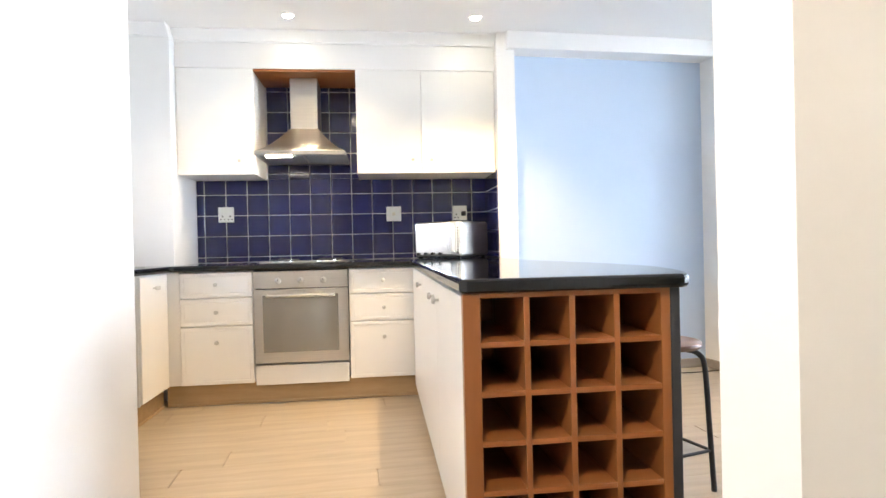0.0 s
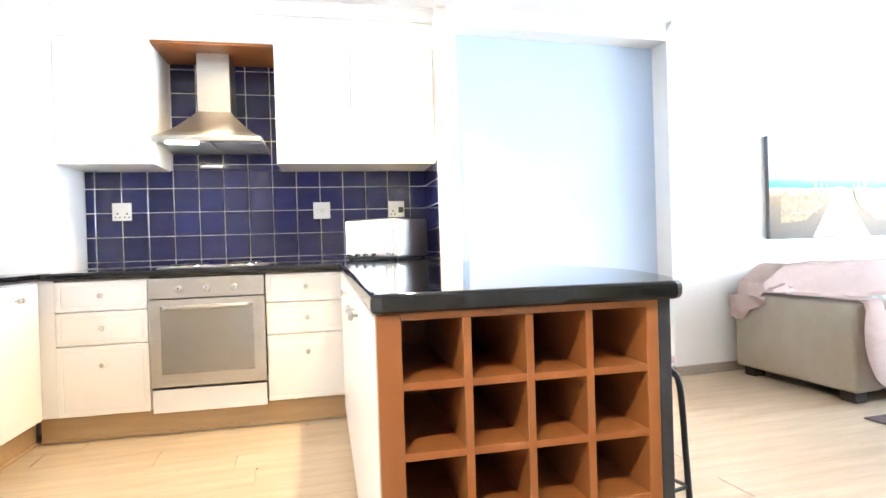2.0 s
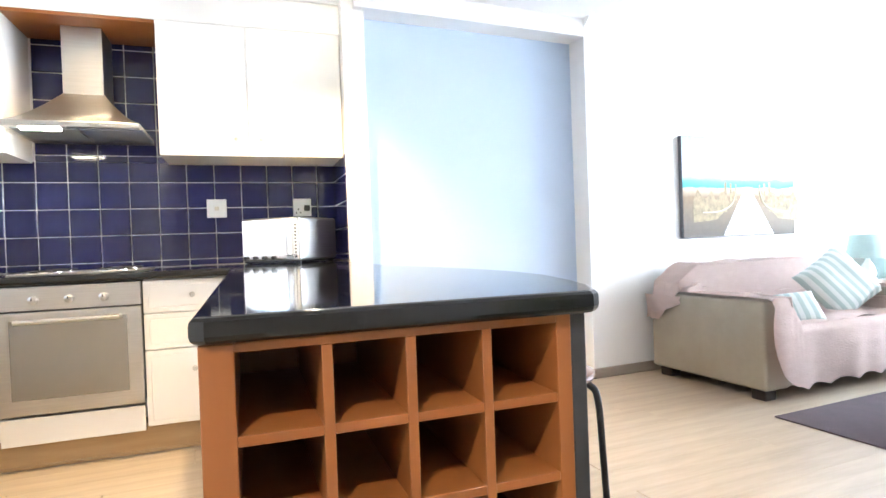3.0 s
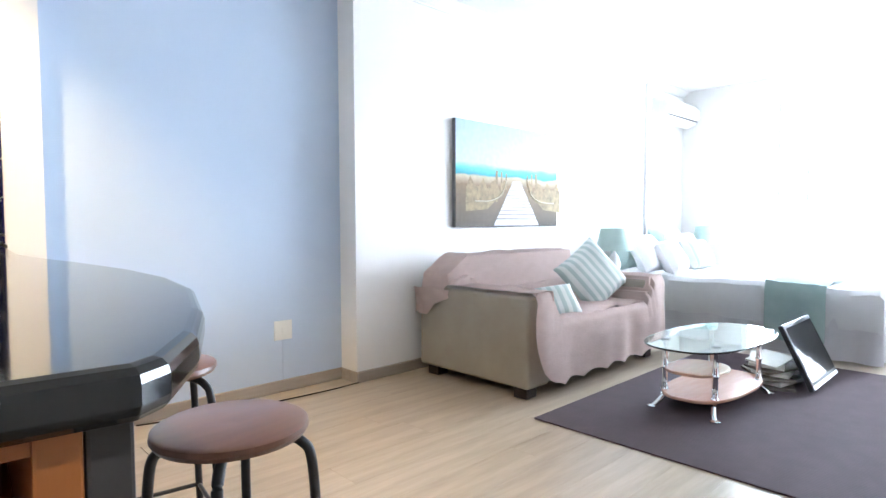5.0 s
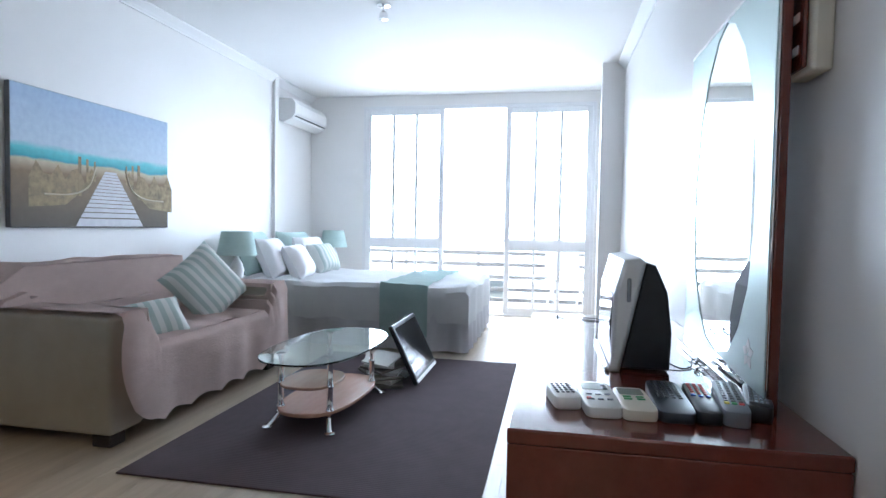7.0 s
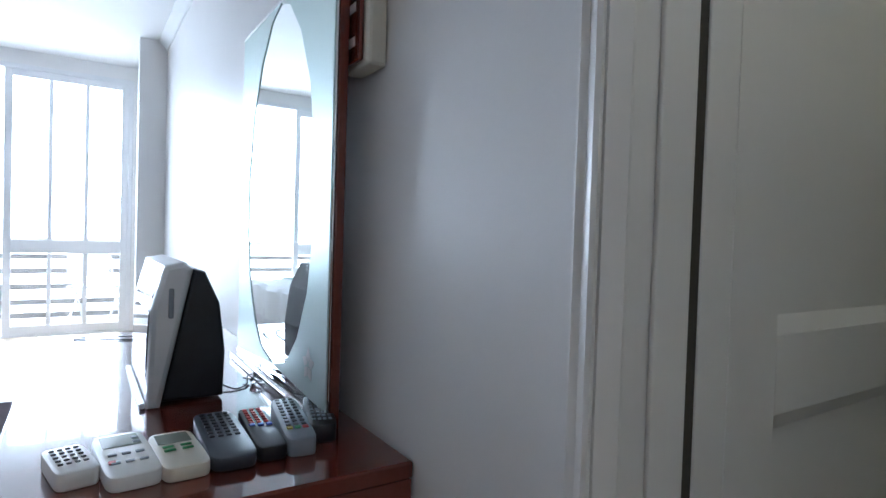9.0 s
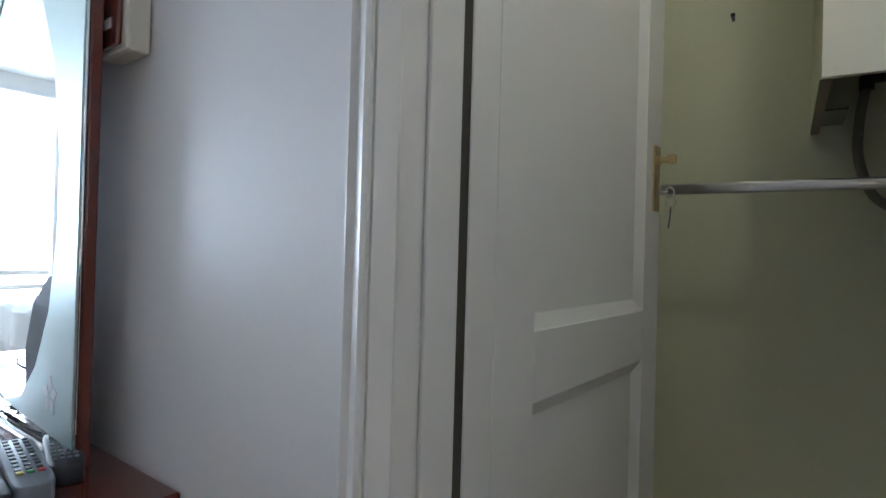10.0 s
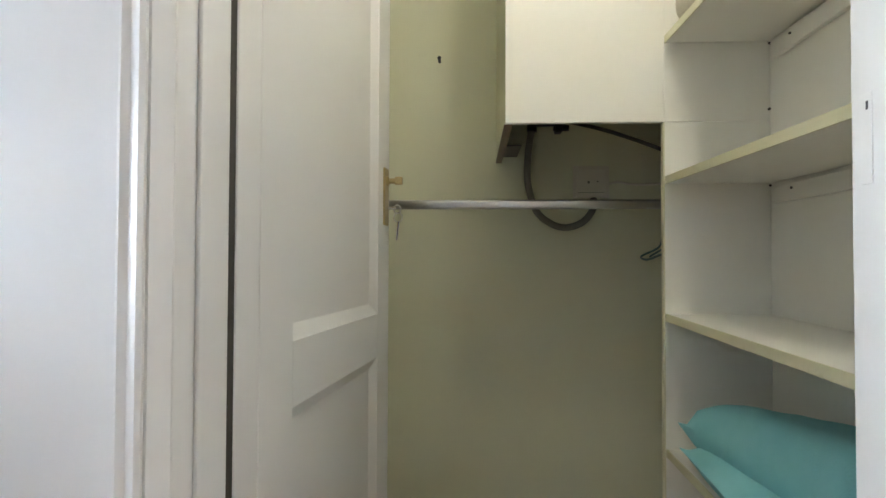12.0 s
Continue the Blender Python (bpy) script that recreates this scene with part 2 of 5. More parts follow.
# ---- mesh helpers ----


def part(name, bm, mat, parent=None, label="", smooth=False, at=None):
    me = bpy.data.meshes.new(name)
    bm.normal_update()
    bm.to_mesh(me)
    bm.free()
    me.materials.append(mat)
    if smooth:
        for p in me.polygons:
            p.use_smooth = True
        me.set_sharp_from_angle(angle=radians(40))
    o = new(name, me)
    if parent:
        o.parent = parent
    if at is not None:
        o.matrix_basis = at
    if label:
        o["label"] = label
    return o


def thing(name, label, category, at=None, group="", kind=""):
    e = new(name)
    e.empty_display_size = 0.1
    if at is not None:
        e.matrix_basis = at
    return tagged(e, label, category, group, kind)


def box(x0, y0, z0, x1, y1, z1, bevel=0.0, seg=2, bm=None):
    b = bmesh.new()
    bmesh.ops.create_cube(b, size=1, matrix=Matrix.Translation(((x0 + x1) / 2, (y0 + y1) / 2, (z0 + z1) / 2)) @ Matrix.Diagonal((x1 - x0, y1 - y0, z1 - z0, 1)))
    if bevel:
        bmesh.ops.bevel(b, geom=b.edges[:], offset=bevel, segments=seg, affect="EDGES", profile=0.5)
    return join(bm, b)


def join(bm, b):
    if bm is None:
        return b
    me = bpy.data.meshes.new("tmp")
    b.to_mesh(me)
    b.free()
    bm.from_mesh(me)
    bpy.data.meshes.remove(me)
    return bm


def cyl(p, q, r0, r1=None, seg=20, bm=None, caps=True):
    p, q = Vector(p), Vector(q)
    b = bmesh.new()
    d = q - p
    m = Matrix.Translation((p + q) / 2) @ d.to_track_quat("Z", "Y").to_matrix().to_4x4()
    bmesh.ops.create_cone(b, cap_ends=caps, segments=seg, radius1=r0, radius2=r0 if r1 is None else r1, depth=d.length, matrix=m)
    return join(bm, b)


def tube(points, r, seg=10, bm=None, steps=6):
    """A round bar along a smooth line through the points."""
    pts = [Vector(p) for p in points]
    line = []
    for i in range(len(pts) - 1):
        a, b_, c, d = pts[max(i - 1, 0)], pts[i], pts[i + 1], pts[min(i + 2, len(pts) - 1)]
        for k in range(steps):
            u = k / steps
            line.append(0.5 * (2 * b_ + (c - a) * u + (2 * a - 5 * b_ + 4 * c - d) * u * u + (3 * b_ - a - 3 * c + d) * u ** 3))
    line.append(pts[-1])
    b = bmesh.new()
    rings = []
    ref = Vector((0.31, 0.17, 0.93))
    for i, p in enumerate(line):
        t = (line[min(i + 1, len(line) - 1)] - line[max(i - 1, 0)]).normalized()
        u = t.cross(ref)
        if u.length < 1e-3:
            u = t.cross(Vector((1, 0, 0)))
        u.normalize()
        w = t.cross(u)
        rings.append([b.verts.new(p + r * (math.cos(2 * math.pi * k / seg) * u + math.sin(2 * math.pi * k / seg) * w)) for k in range(seg)])
    for a, c in zip(rings, rings[1:]):
        for k in range(seg):
            b.faces.new((a[k], a[(k + 1) % seg], c[(k + 1) % seg], c[k]))
    b.faces.new(rings[0][::-1])
    b.faces.new(rings[-1])
    bmesh.ops.recalc_face_normals(b, faces=b.faces[:])
    return join(bm, b)


def drawn(outline, x0, x1, bevel=0.0):
    """An outline in y, z drawn out along x."""
    return prism(outline, x0, x1, bevel, 2, None, Matrix(((0, 0, 1, 0), (1, 0, 0, 0), (0, 1, 0, 0), (0, 0, 0, 1))))


def prism(outline, z0, z1, bevel=0.0, seg=2, bm=None, m=None):
    """An outline in x, y raised from z0 to z1."""
    b = bmesh.new()
    lo = [b.verts.new((x, y, z0)) for x, y in outline]
    hi = [b.verts.new((x, y, z1)) for x, y in outline]
    n = len(outline)
    b.faces.new(lo[::-1])
    b.faces.new(hi)
    for i in range(n):
        b.faces.new((lo[i], lo[(i + 1) % n], hi[(i + 1) % n], hi[i]))
    bmesh.ops.recalc_face_normals(b, faces=b.faces[:])
    if bevel:
        edges = [e for e in b.edges if abs(e.verts[0].co.z - e.verts[1].co.z) < 1e-6]
        bmesh.ops.bevel(b, geom=edges, offset=bevel, segments=seg, affect="EDGES", profile=0.5)
    if m is not None:
        b.transform(m)
    return join(bm, b)


def turned(profile, seg=24, bm=None, m=None):
    """A lathe shape from radius and height pairs."""
    b = bmesh.new()
    rings = [[b.verts.new((r * math.cos(2 * math.pi * k / seg), r * math.sin(2 * math.pi * k / seg), z)) for k in range(seg)] for r, z in profile]
    for a, c in zip(rings, rings[1:]):
        for k in range(seg):
            b.faces.new((a[k], a[(k + 1) % seg], c[(k + 1) % seg], c[k]))
    b.faces.new(rings[0][::-1])
    b.faces.new(rings[-1])
    bmesh.ops.recalc_face_normals(b, faces=b.faces[:])
    if m is not None:
        b.transform(m)
    return join(bm, b)


def cushion_mesh(w, h, t, n=14, sag=0.0, seedv=0):
    """A pillow: thick in the middle, pinched at the corners."""
    b = bmesh.new()
    grid = {}
    for s in (1, -1):
        for i in range(n + 1):
            for j in range(n + 1):
                u, v = 2 * i / n - 1, 2 * j / n - 1
                edge = (1 - u ** 4) * (1 - v ** 4)
                x = w / 2 * u * (1 - 0.06 * (1 - v * v) * abs(u) ** 3)
                y = h / 2 * v * (1 - 0.06 * (1 - u * u) * abs(v) ** 3)
                lump = 0.12 * noise.noise((u * 1.7 + seedv, v * 1.7, s * 0.3))
                z = s * t / 2 * (max(edge, 0) ** 0.5) * (1 + lump)
                if s == -1 and (i in (0, n) or j in (0, n)):
                    continue
                grid[s, i, j] = b.verts.new((x, y, z))
    g = lambda s, i, j: grid.get((s, i, j)) or grid[1, i, j]
    for s in (1, -1):
        for i in range(n):
            for j in range(n):
                q = [g(s, i, j), g(s, i + 1, j), g(s, i + 1, j + 1), g(s, i, j + 1)]
                b.faces.new(q if s == 1 else q[::-1])
    return b


def sheet(nx, ny, fn, thick=0.0):
    """A cloth: fn(u, v) gives its points for u, v in 0..1; thickness is laid under it."""
    b = bmesh.new()
    g = [[b.verts.new(fn(i / nx, j / ny)) for j in range(ny + 1)] for i in range(nx + 1)]
    for i in range(nx):
        for j in range(ny):
            b.faces.new((g[i][j], g[i + 1][j], g[i + 1][j + 1], g[i][j + 1]))
    if thick:
        bmesh.ops.solidify(b, geom=b.faces[:], thickness=thick)
    return b


def lined(before, m):
    """Moves all things made since then as one block."""
    for o in list(bpy.data.objects):
        if o.name not in before and o.parent is None and o.type in {"MESH", "EMPTY"}:
            o.matrix_basis = m @ o.matrix_basis


def names():
    return {o.name for o in bpy.data.objects}


def wall(name, x0, y0, x1, y1, z0=0.0, z1=None, mat=WALL, label="white painted plaster wall"):
    return tagged(part(name, box(x0, y0, z0, x1, y1, CEIL if z1 is None else z1), mat), label, "wall", kind="structure")

# ---- structure ----
tagged(part("floor", box(-2.2, -1.9, -0.1, 7.7, 5.0, -0.006), LAMI), "screed under pale oak laminate", "floor", kind="structure")
tagged(part("ceiling", box(-2.2, -1.9, CEIL, 7.7, 5.0, CEIL + 0.1), CEILING), "smooth white painted ceiling", "ceiling", kind="structure")
before = names()
wall_back = wall("wall_kitchen", -1.55, 4.70, 1.27, 4.85, label="white plaster kitchen wall behind cobalt tiles")
wall("wall_corner_duct", -1.55, 4.2, -0.95, 4.699, label="white boxed-in duct at the kitchen corner")
wall("wall_west", -1.67, 1.80, -1.55, 2.75)
wall("wall_west", -1.67, 3.75, -1.55, 4.85)
wall("wall_west_sill", -1.67, 2.75, -1.55, 3.75, 0.0, 1.15, label="white plaster wall under the kitchen window")
wall("wall_west_lintel", -1.67, 2.75, -1.55, 3.75, 2.05, label="white plaster wall over the kitchen window")
kw = thing("window_2", "white steel kitchen window above the sink", "window", kind="structure")
for y0, y1 in ((2.75, 2.79), (3.23, 3.27), (3.71, 3.75)):
    part("window_frame", box(-1.64, y0, 1.15, -1.60, y1, 2.05, 0.003), FRAMEW, kw)
for z0, z1 in ((1.15, 1.19), (2.01, 2.05)):
    for y0, y1 in ((2.79, 3.23), (3.27, 3.71)):
        part("window_frame", box(-1.638, y0, z0, -1.602, y1, z1, 0.003), FRAMEW, kw)
for y0, y1 in ((2.79, 3.23), (3.27, 3.71)):
    part("pane", box(-1.622, y0, 1.19, -1.618, y1, 2.01), PANE, kw).visible_shadow = False
wall("wall_west_return", -1.55, 1.80, -0.411, 1.918)
wall("wall_hall_west", -0.410, -1.6, -0.270, 1.919)
wall_pillar = wall("wall_pillar", 1.27, 4.2, 1.40, 4.85, label="white plaster pillar between kitchen and blue niche")
wall("wall_hall_east", 1.06, -1.6, 1.12, 0.737)
wall("wall_hall_nib", 0.715, 0.639, 1.06, 0.737, label="white plaster wall end at the hall opening")
wall("wall_hall_south", -0.410, -1.7, 1.06, -1.6)
wall("wall_kitchen_bulkhead", -0.95, 4.291, 1.27, 4.699, 2.251, label="white bulkhead over the wall cabinets")


def cornice(name, p, q, side):
    """A plaster cornice along a wall: a cove between two fillets. side: the way from the wall."""
    p, q, side = Vector(p), Vector(q), Vector(side)
    prof = [(0, 0), (0.012, 0), (0.012, 0.012), (0.03, 0.03), (0.055, 0.05), (0.07, 0.062), (0.07, 0.074), (0, 0.074)]
    b = bmesh.new()
    rings = [[b.verts.new(e + side * a + Vector((0, 0, CEIL - 0.075 + h))) for a, h in prof] for e in (p, q)]
    n = len(prof)
    for i in range(n):
        b.faces.new((rings[0][i], rings[0][(i + 1) % n], rings[1][(i + 1) % n], rings[1][i]))
    b.faces.new(rings[0])
    b.faces.new(rings[1][::-1])
    bmesh.ops.recalc_face_normals(b, faces=b.faces[:])
    return tagged(part(name, b, CEILING), "white moulded plaster cornice", "cornice", kind="structure")


cornice("cornice", (-0.949, 4.29, 0), (1.269, 4.29, 0), (0, -1, 0))
cornice("cornice", (-1.55, 4.199, 0), (-0.95, 4.199, 0), (0, -1, 0))


def skirting(x0, y0, x1, y1):
    b = box(x0, y0, 0.0, x1, y1, 0.075, 0.005, 1)
    return tagged(part("baseboard", b, SKIRT), "grey oak laminate skirting board", "baseboard", kind="structure")


skirting(1.401, 4.185, 1.415, 4.40)
lined(before, KITCHEN)

before = names()
CEIL = 2.66
LIVING = Matrix.Scale(0.94, 4)
wall("wall_niche", 1.31, 4.60, 3.03, 4.85, 0, 2.53, BLUE, "pale blue painted niche wall")
wall("wall_niche_lintel", 1.31, 4.42, 3.03, 4.85, 2.53)
wall("wall_north", 3.03, 4.42, 7.0, 4.85)
wall("wall_north_recess", 7.0, 4.46, 8.05, 4.85)
wall("wall_north_pilaster", 6.96, 4.385, 7.04, 4.419)
wall("wall_window_pier", 8.05, 3.76, 8.2, 4.85)
wall("wall_window_lintel", 8.05, 0.95, 8.2, 3.76, 2.53)
wall("wall_window_pier_south", 8.05, 0.7, 8.2, 0.95)
wall("wall_south_far", 3.80, 0.62, 8.05, 0.775)
wall("wall_south_pilaster", 6.95, 0.775, 7.1, 0.985)


cornice("cornice", (3.03, 4.42, 0), (6.96, 4.42, 0), (0, -1, 0))
cornice("cornice", (0.72, 0.931, 0), (3.80, 0.931, 0), (0, 1, 0))
cornice("cornice", (3.80, 0.775, 0), (6.95, 0.775, 0), (0, 1, 0))


skirting(1.37, 4.585, 3.03, 4.60)
skirting(3.015, 4.40, 3.03, 4.584)
skirting(3.03, 4.405, 7.0, 4.42)
cornice("cornice", (7.04, 4.46, 0), (8.05, 4.46, 0), (0, -1, 0))
skirting(3.81, 0.775, 6.95, 0.79)

# ---- window front with sliding doors ----
win = thing("window_1", "white aluminium sliding doors, one leaf slid open", "sliding door", kind="structure")
WX = 8.08
for a, b_, c, d, nm in ((0.95, 0, 0.99, 2.53, "window_frame"), (3.72, 0, 3.76, 2.53, "window_frame")):
    part(nm, box(WX - 0.04, a, b_, WX + 0.06, c, d, 0.004), FRAMEW, win)
part("window_frame", box(WX - 0.04, 0.99, 2.485, WX + 0.06, 3.72, 2.53, 0.004), FRAMEW, win)
part("window_sill", box(WX - 0.05, 0.99, -0.004, WX + 0.07, 3.72, 0.022, 0.004), FRAMEW, win)


def leaf(y0, y1, x, lights):
    for a, b_ in ((y0, y0 + 0.06), (y1 - 0.06, y1)):
        part("stile", box(x - 0.018, a, 0.02, x + 0.018, b_, 2.485, 0.003), FRAMEW, win)
    for z0, z1 in ((0.02, 0.1), (0.785, 0.912), (2.42, 2.485)):
        part("rail", box(x - 0.016, y0 + 0.06, z0, x + 0.016, y1 - 0.06, z1, 0.003), FRAMEW, win)
    w = (y1 - y0 - 0.12) / lights
    for k in range(1, lights):
        yy = y0 + 0.06 + k * w
        part("glazing_bar", box(x - 0.01, yy - 0.018, 0.1, x + 0.014, yy + 0.018, 2.42, 0.002), FRAMEW, win)
    for k in range(lights):
        ya, yb = y0 + 0.06 + k * w, y0 + 0.06 + (k + 1) * w
        for z0, z1 in ((0.1, 0.785), (0.912, 2.42)):
            o = part("pane", box(x - 0.003, ya, z0, x + 0.003, yb, z1), PANE, win)
            o.visible_shadow = False


leaf(0.99, 1.985, WX - 0.015, 3)
leaf(2.735, 3.72, WX - 0.015, 3)

# ---- balcony and distance ----
tagged(part("balcony_floor", box(8.2, 0.0, -0.2, 9.62, 4.8, -0.03), CONC), "grey screeded balcony floor", "balcony", kind="structure")
rail = thing("balustrade", "white painted balcony railing with horizontal slats", "railing", kind="structure")
for y in (0.25, 1.35, 2.47, 3.55, 4.55):
    part("post", box(9.43, y - 0.025, -0.03, 9.48, y + 0.025, 0.85, 0.004), FRAMEW, rail)
for z in (0.02, 0.17, 0.345, 0.525, 0.69):
    part("slat", box(9.40, 0.0, z - 0.03, 9.43, 4.8, z + 0.03, 0.004), RAILM, rail)
part("handrail", box(9.38, 0.0, 0.85, 9.49, 4.8, 0.91, 0.01), FRAMEW, rail)

fc = thing("folding_chair", "white folding garden chair on the balcony", "chair", at=pose(8.75, 1.25, -0.03, 0, 0, 70))
part("seat", box(-0.2, -0.2, 0.42, 0.2, 0.2, 0.445, 0.008), FRAMEW, fc)
part("backrest", box(-0.2, 0.17, 0.55, 0.2, 0.19, 0.85, 0.006), FRAMEW, fc)
for sx in (-0.2, 0.185):
    part("leg", tube([(sx, -0.24, 0), (sx, 0.0, 0.42), (sx, 0.18, 0.86)], 0.011, 8), FRAMEW, fc, smooth=True)
    part("leg", tube([(sx, 0.24, 0), (sx, -0.18, 0.42)], 0.011, 8), FRAMEW, fc, smooth=True)
lined(before, LIVING)

# ---- wall with the closet's doorway; the leaf stands open inwards in line with the reveal ----
CEIL = 2.5
SY, RX, LX = 0.875, 1.815, 1.085   # wall face, east and west reveals
wall("wall_south", RX + 0.014, 0.745, 3.572, SY)
wall("wall_south_west", 0.658, 0.745, LX - 0.022, SY)
wall("wall_over_closet", LX - 0.022, 0.745, RX + 0.014, SY, 2.29)
lin = thing("door_frame", "white gloss wooden closet door frame with planted stops", "door frame", kind="structure")
part("lining", box(RX - 0.001, 0.727, 0, RX + 0.0135, 0.84, 2.27, 0.002), TRIM, lin)
part("reveal_strip", prism([(RX + 0.0135, 0.842), (RX - 0.012, 0.842), (RX - 0.014, 0.848), (RX - 0.009, 0.86), (RX - 0.004, 0.872), (RX + 0.0135, 0.873)], 0, 2.27), TRIM, lin)
part("door_stop", box(RX - 0.008, 0.729, 0, RX - 0.0015, 0.79, 2.262, 0.002), TRIM, lin)
part("lining", box(LX - 0.0215, 0.70, 0, LX, 0.873, 2.27, 0.003), TRIM, lin)
part("lining", box(LX + 0.001, 0.727, 2.27, RX - 0.0015, 0.873, 2.2895, 0.003), TRIM, lin)
part("edge_bead", prism([(RX + 0.0138, SY - 0.001), (RX - 0.002, SY - 0.001), (RX - 0.004, SY + 0.006), (RX + 0.0, SY + 0.010), (RX + 0.012, SY + 0.0065), (RX + 0.0165, SY + 0.0085), (RX + 0.0195, SY + 0.011), (RX + 0.0225, SY + 0.0105), (RX + 0.025, SY + 0.007), (RX + 0.026, SY + 0.0005)], 0, 2.40), TRIM, lin, smooth=True)
# no real part: a dark filler painting the gap's shade between lining and leaf
part("draught_strip", box(RX + 0.0005, 0.7005, 0, RX + 0.0135, 0.7265, 2.24), GAPD, lin, "dark strip standing in for the shade in the hinge gap")
part("strike_plate", box(LX + 0.0002, 0.722, 1.09, LX + 0.0012, 0.742, 1.185, 0.0004, 1), TRIM, lin, "painted-over strike plate")
part("latch_hole", box(LX + 0.0013, 0.732, 1.168, LX + 0.0017, 0.736, 1.177, 0.0001, 1), BLACKM, lin)
tagged(part("ground", box(-400, -400, -12.2, 900, 400, -12), GROUNDM), "far ground below the balcony", "ground", kind="structure")
tagged(part("backdrop", box(140, -160, -12, 141, 160, 62), glow("white_hazy_sky", (0.93, 0.97, 1.0), 1.8)), "white glare of the hazy sky over the horizon", "sky", kind="structure")

# ---- kitchen ----
CEIL = 2.5
before = names()


def knob(parent, p, axis, r=0.013):
    """A small round metal knob on a stem."""
    m = Matrix.Translation(p) @ Vector(axis).to_track_quat("Z", "Y").to_matrix().to_4x4()
    return part("knob", turned([(0.005, 0), (0.005, 0.012), (r, 0.016), (r, 0.024), (r * 0.7, 0.028)], 14, m=m), STEEL, parent, smooth=True)


def front(parent, name, x0, x1, z0, z1, y, t=0.018, rail=0.028):
    """A routed drawer or door front that faces -y: a raised field inside a frame."""
    b = bmesh.new()
    bmesh.ops.create_cube(b, size=1, matrix=Matrix.Translation(((x0 + x1) / 2, y + t / 2, (z0 + z1) / 2)) @ Matrix.Diagonal((x1 - x0, t, z1 - z0, 1)))
    bmesh.ops.bevel(b, geom=b.edges[:], offset=0.003, segments=1, affect="EDGES")
    f = min((f for f in b.faces), key=lambda f: f.calc_center_median().y - f.calc_area())
    bmesh.ops.inset_region(b, faces=[f], thickness=rail, depth=0)
    bmesh.ops.inset_region(b, faces=[f], thickness=0.005, depth=-0.0018)
    bmesh.ops.inset_region(b, faces=[f], thickness=0.006, depth=0.0014)
    return part(name, b, CABW, parent)


YF = 3.97


def drawer_unit(x0, x1, label):
    c = thing("base_cabinet", label, "cabinet", group="kitchen base cabinets")
    part("body", box(x0, YF + 0.05, 0.14, x1, 4.695, 0.86), CABW, c)
    xm = (x0 + x1) / 2
    for z0, z1, kz in ((0.694, 0.853, 0.777), (0.515, 0.689, 0.602), (0.143, 0.510, 0.41)):
        d = front(c, "drawer", x0 + 0.002, x1 - 0.002, z0, z1, YF)
        o = knob(d, (xm, YF, kz), (0, -1, 0))
    return c


drawer_unit(-0.845, -0.397, "white drawer cabinet with three fronts and steel knobs")
drawer_unit(0.208, 0.657, "white drawer cabinet with three fronts beside the oven")
tagged(part("filler_panel", box(-0.93, YF + 0.01, 0.143, -0.847, YF + 0.025, 0.86), CABW), "white filler strip at the cabinet corner", "panel")
tagged(part("filler_panel", box(0.659, YF + 0.01, 0.143, 0.72, YF + 0.025, 0.86), CABW), "white filler strip beside the peninsula", "panel")
tagged(part("plinth", box(-0.95, 4.03, 0.0, 0.70, 4.045, 0.142), PLINTH), "pale oak plinth board under the drawers", "plinth")
tagged(part("plinth_bead", box(-0.95, 4.018, 0.0, 0.70, 4.0295, 0.016, 0.004), PLINTH), "pale oak quadrant bead along the plinth", "trim", kind="structure")

# oven
ov = thing("built_in_oven", "brushed steel built-in oven with dark glass door", "oven")
X0, X1 = -0.392, 0.203
part("body", box(X0 + 0.01, YF + 0.02, 0.26, X1 - 0.01, 4.6, 0.855), BLACKM, ov)
part("control_panel", box(X0, YF - 0.012, 0.742, X1, YF + 0.02, 0.852, 0.004), STEEL, ov)
for k in range(3):
    kx = -0.235 + 0.142 * k
    kb = part("control_knob", turned([(0.021, 0), (0.021, 0.006), (0.017, 0.008), (0.016, 0.026), (0.012, 0.029)], 20, m=Matrix.Translation((kx, YF - 0.012, 0.79)) @ Matrix.Rotation(radians(90), 4, "X")), STEEL, ov, smooth=True)
    part("pointer", box(kx - 0.002, YF - 0.0425, 0.79, kx + 0.002, YF - 0.041, 0.803), BLACKP, kb)
door = part("oven_door", box(X0, YF - 0.014, 0.264, X1, YF + 0.02, 0.736, 0.004), STEEL, ov)
part("glass", box(X0 + 0.058, YF - 0.017, 0.335, X1 - 0.062, YF - 0.0145, 0.70, 0.001, 1), OVENG, door, "dark reflecting oven glass")
hb = tube([(X0 + 0.09, YF - 0.014, 0.695), (X0 + 0.092, YF - 0.045, 0.695), (X0 + 0.12, YF - 0.05, 0.695), (X1 - 0.12, YF - 0.05, 0.695), (X1 - 0.092, YF - 0.045, 0.695), (X1 - 0.09, YF - 0.014, 0.695)], 0.010, 12)
part("handle", hb, STEEL, door, "steel bar handle", smooth=True)
part("lower_panel", box(X0 + 0.004, YF, 0.125, X1 - 0.002, YF + 0.018, 0.25, 0.003), CABW, ov, "white panel under the oven")
part("vent_gap", box(X0, YF + 0.01, 0.853, X1, YF + 0.02, 0.861), BLACKP, ov)

# sink run
sk = thing("base_cabinet", "white sink cabinet with a bare grey end panel", "cabinet", group="kitchen base cabinets")
part("body", box(-1.5, 3.576, 0.14, -0.932, 4.19, 0.86), CABW, sk)
part("end_panel", box(-1.5, 3.56, 0.13, -0.93, 3.575, 0.86, 0.002), CABW, sk)
d1 = part("door", box(-0.931, 3.562, 0.143, -0.913, 3.962, 0.853, 0.004), CABW, sk)
for yy in (3.74, 3.775):
    knob(d1, (-0.913, yy, 0.78), (1, 0, 0))
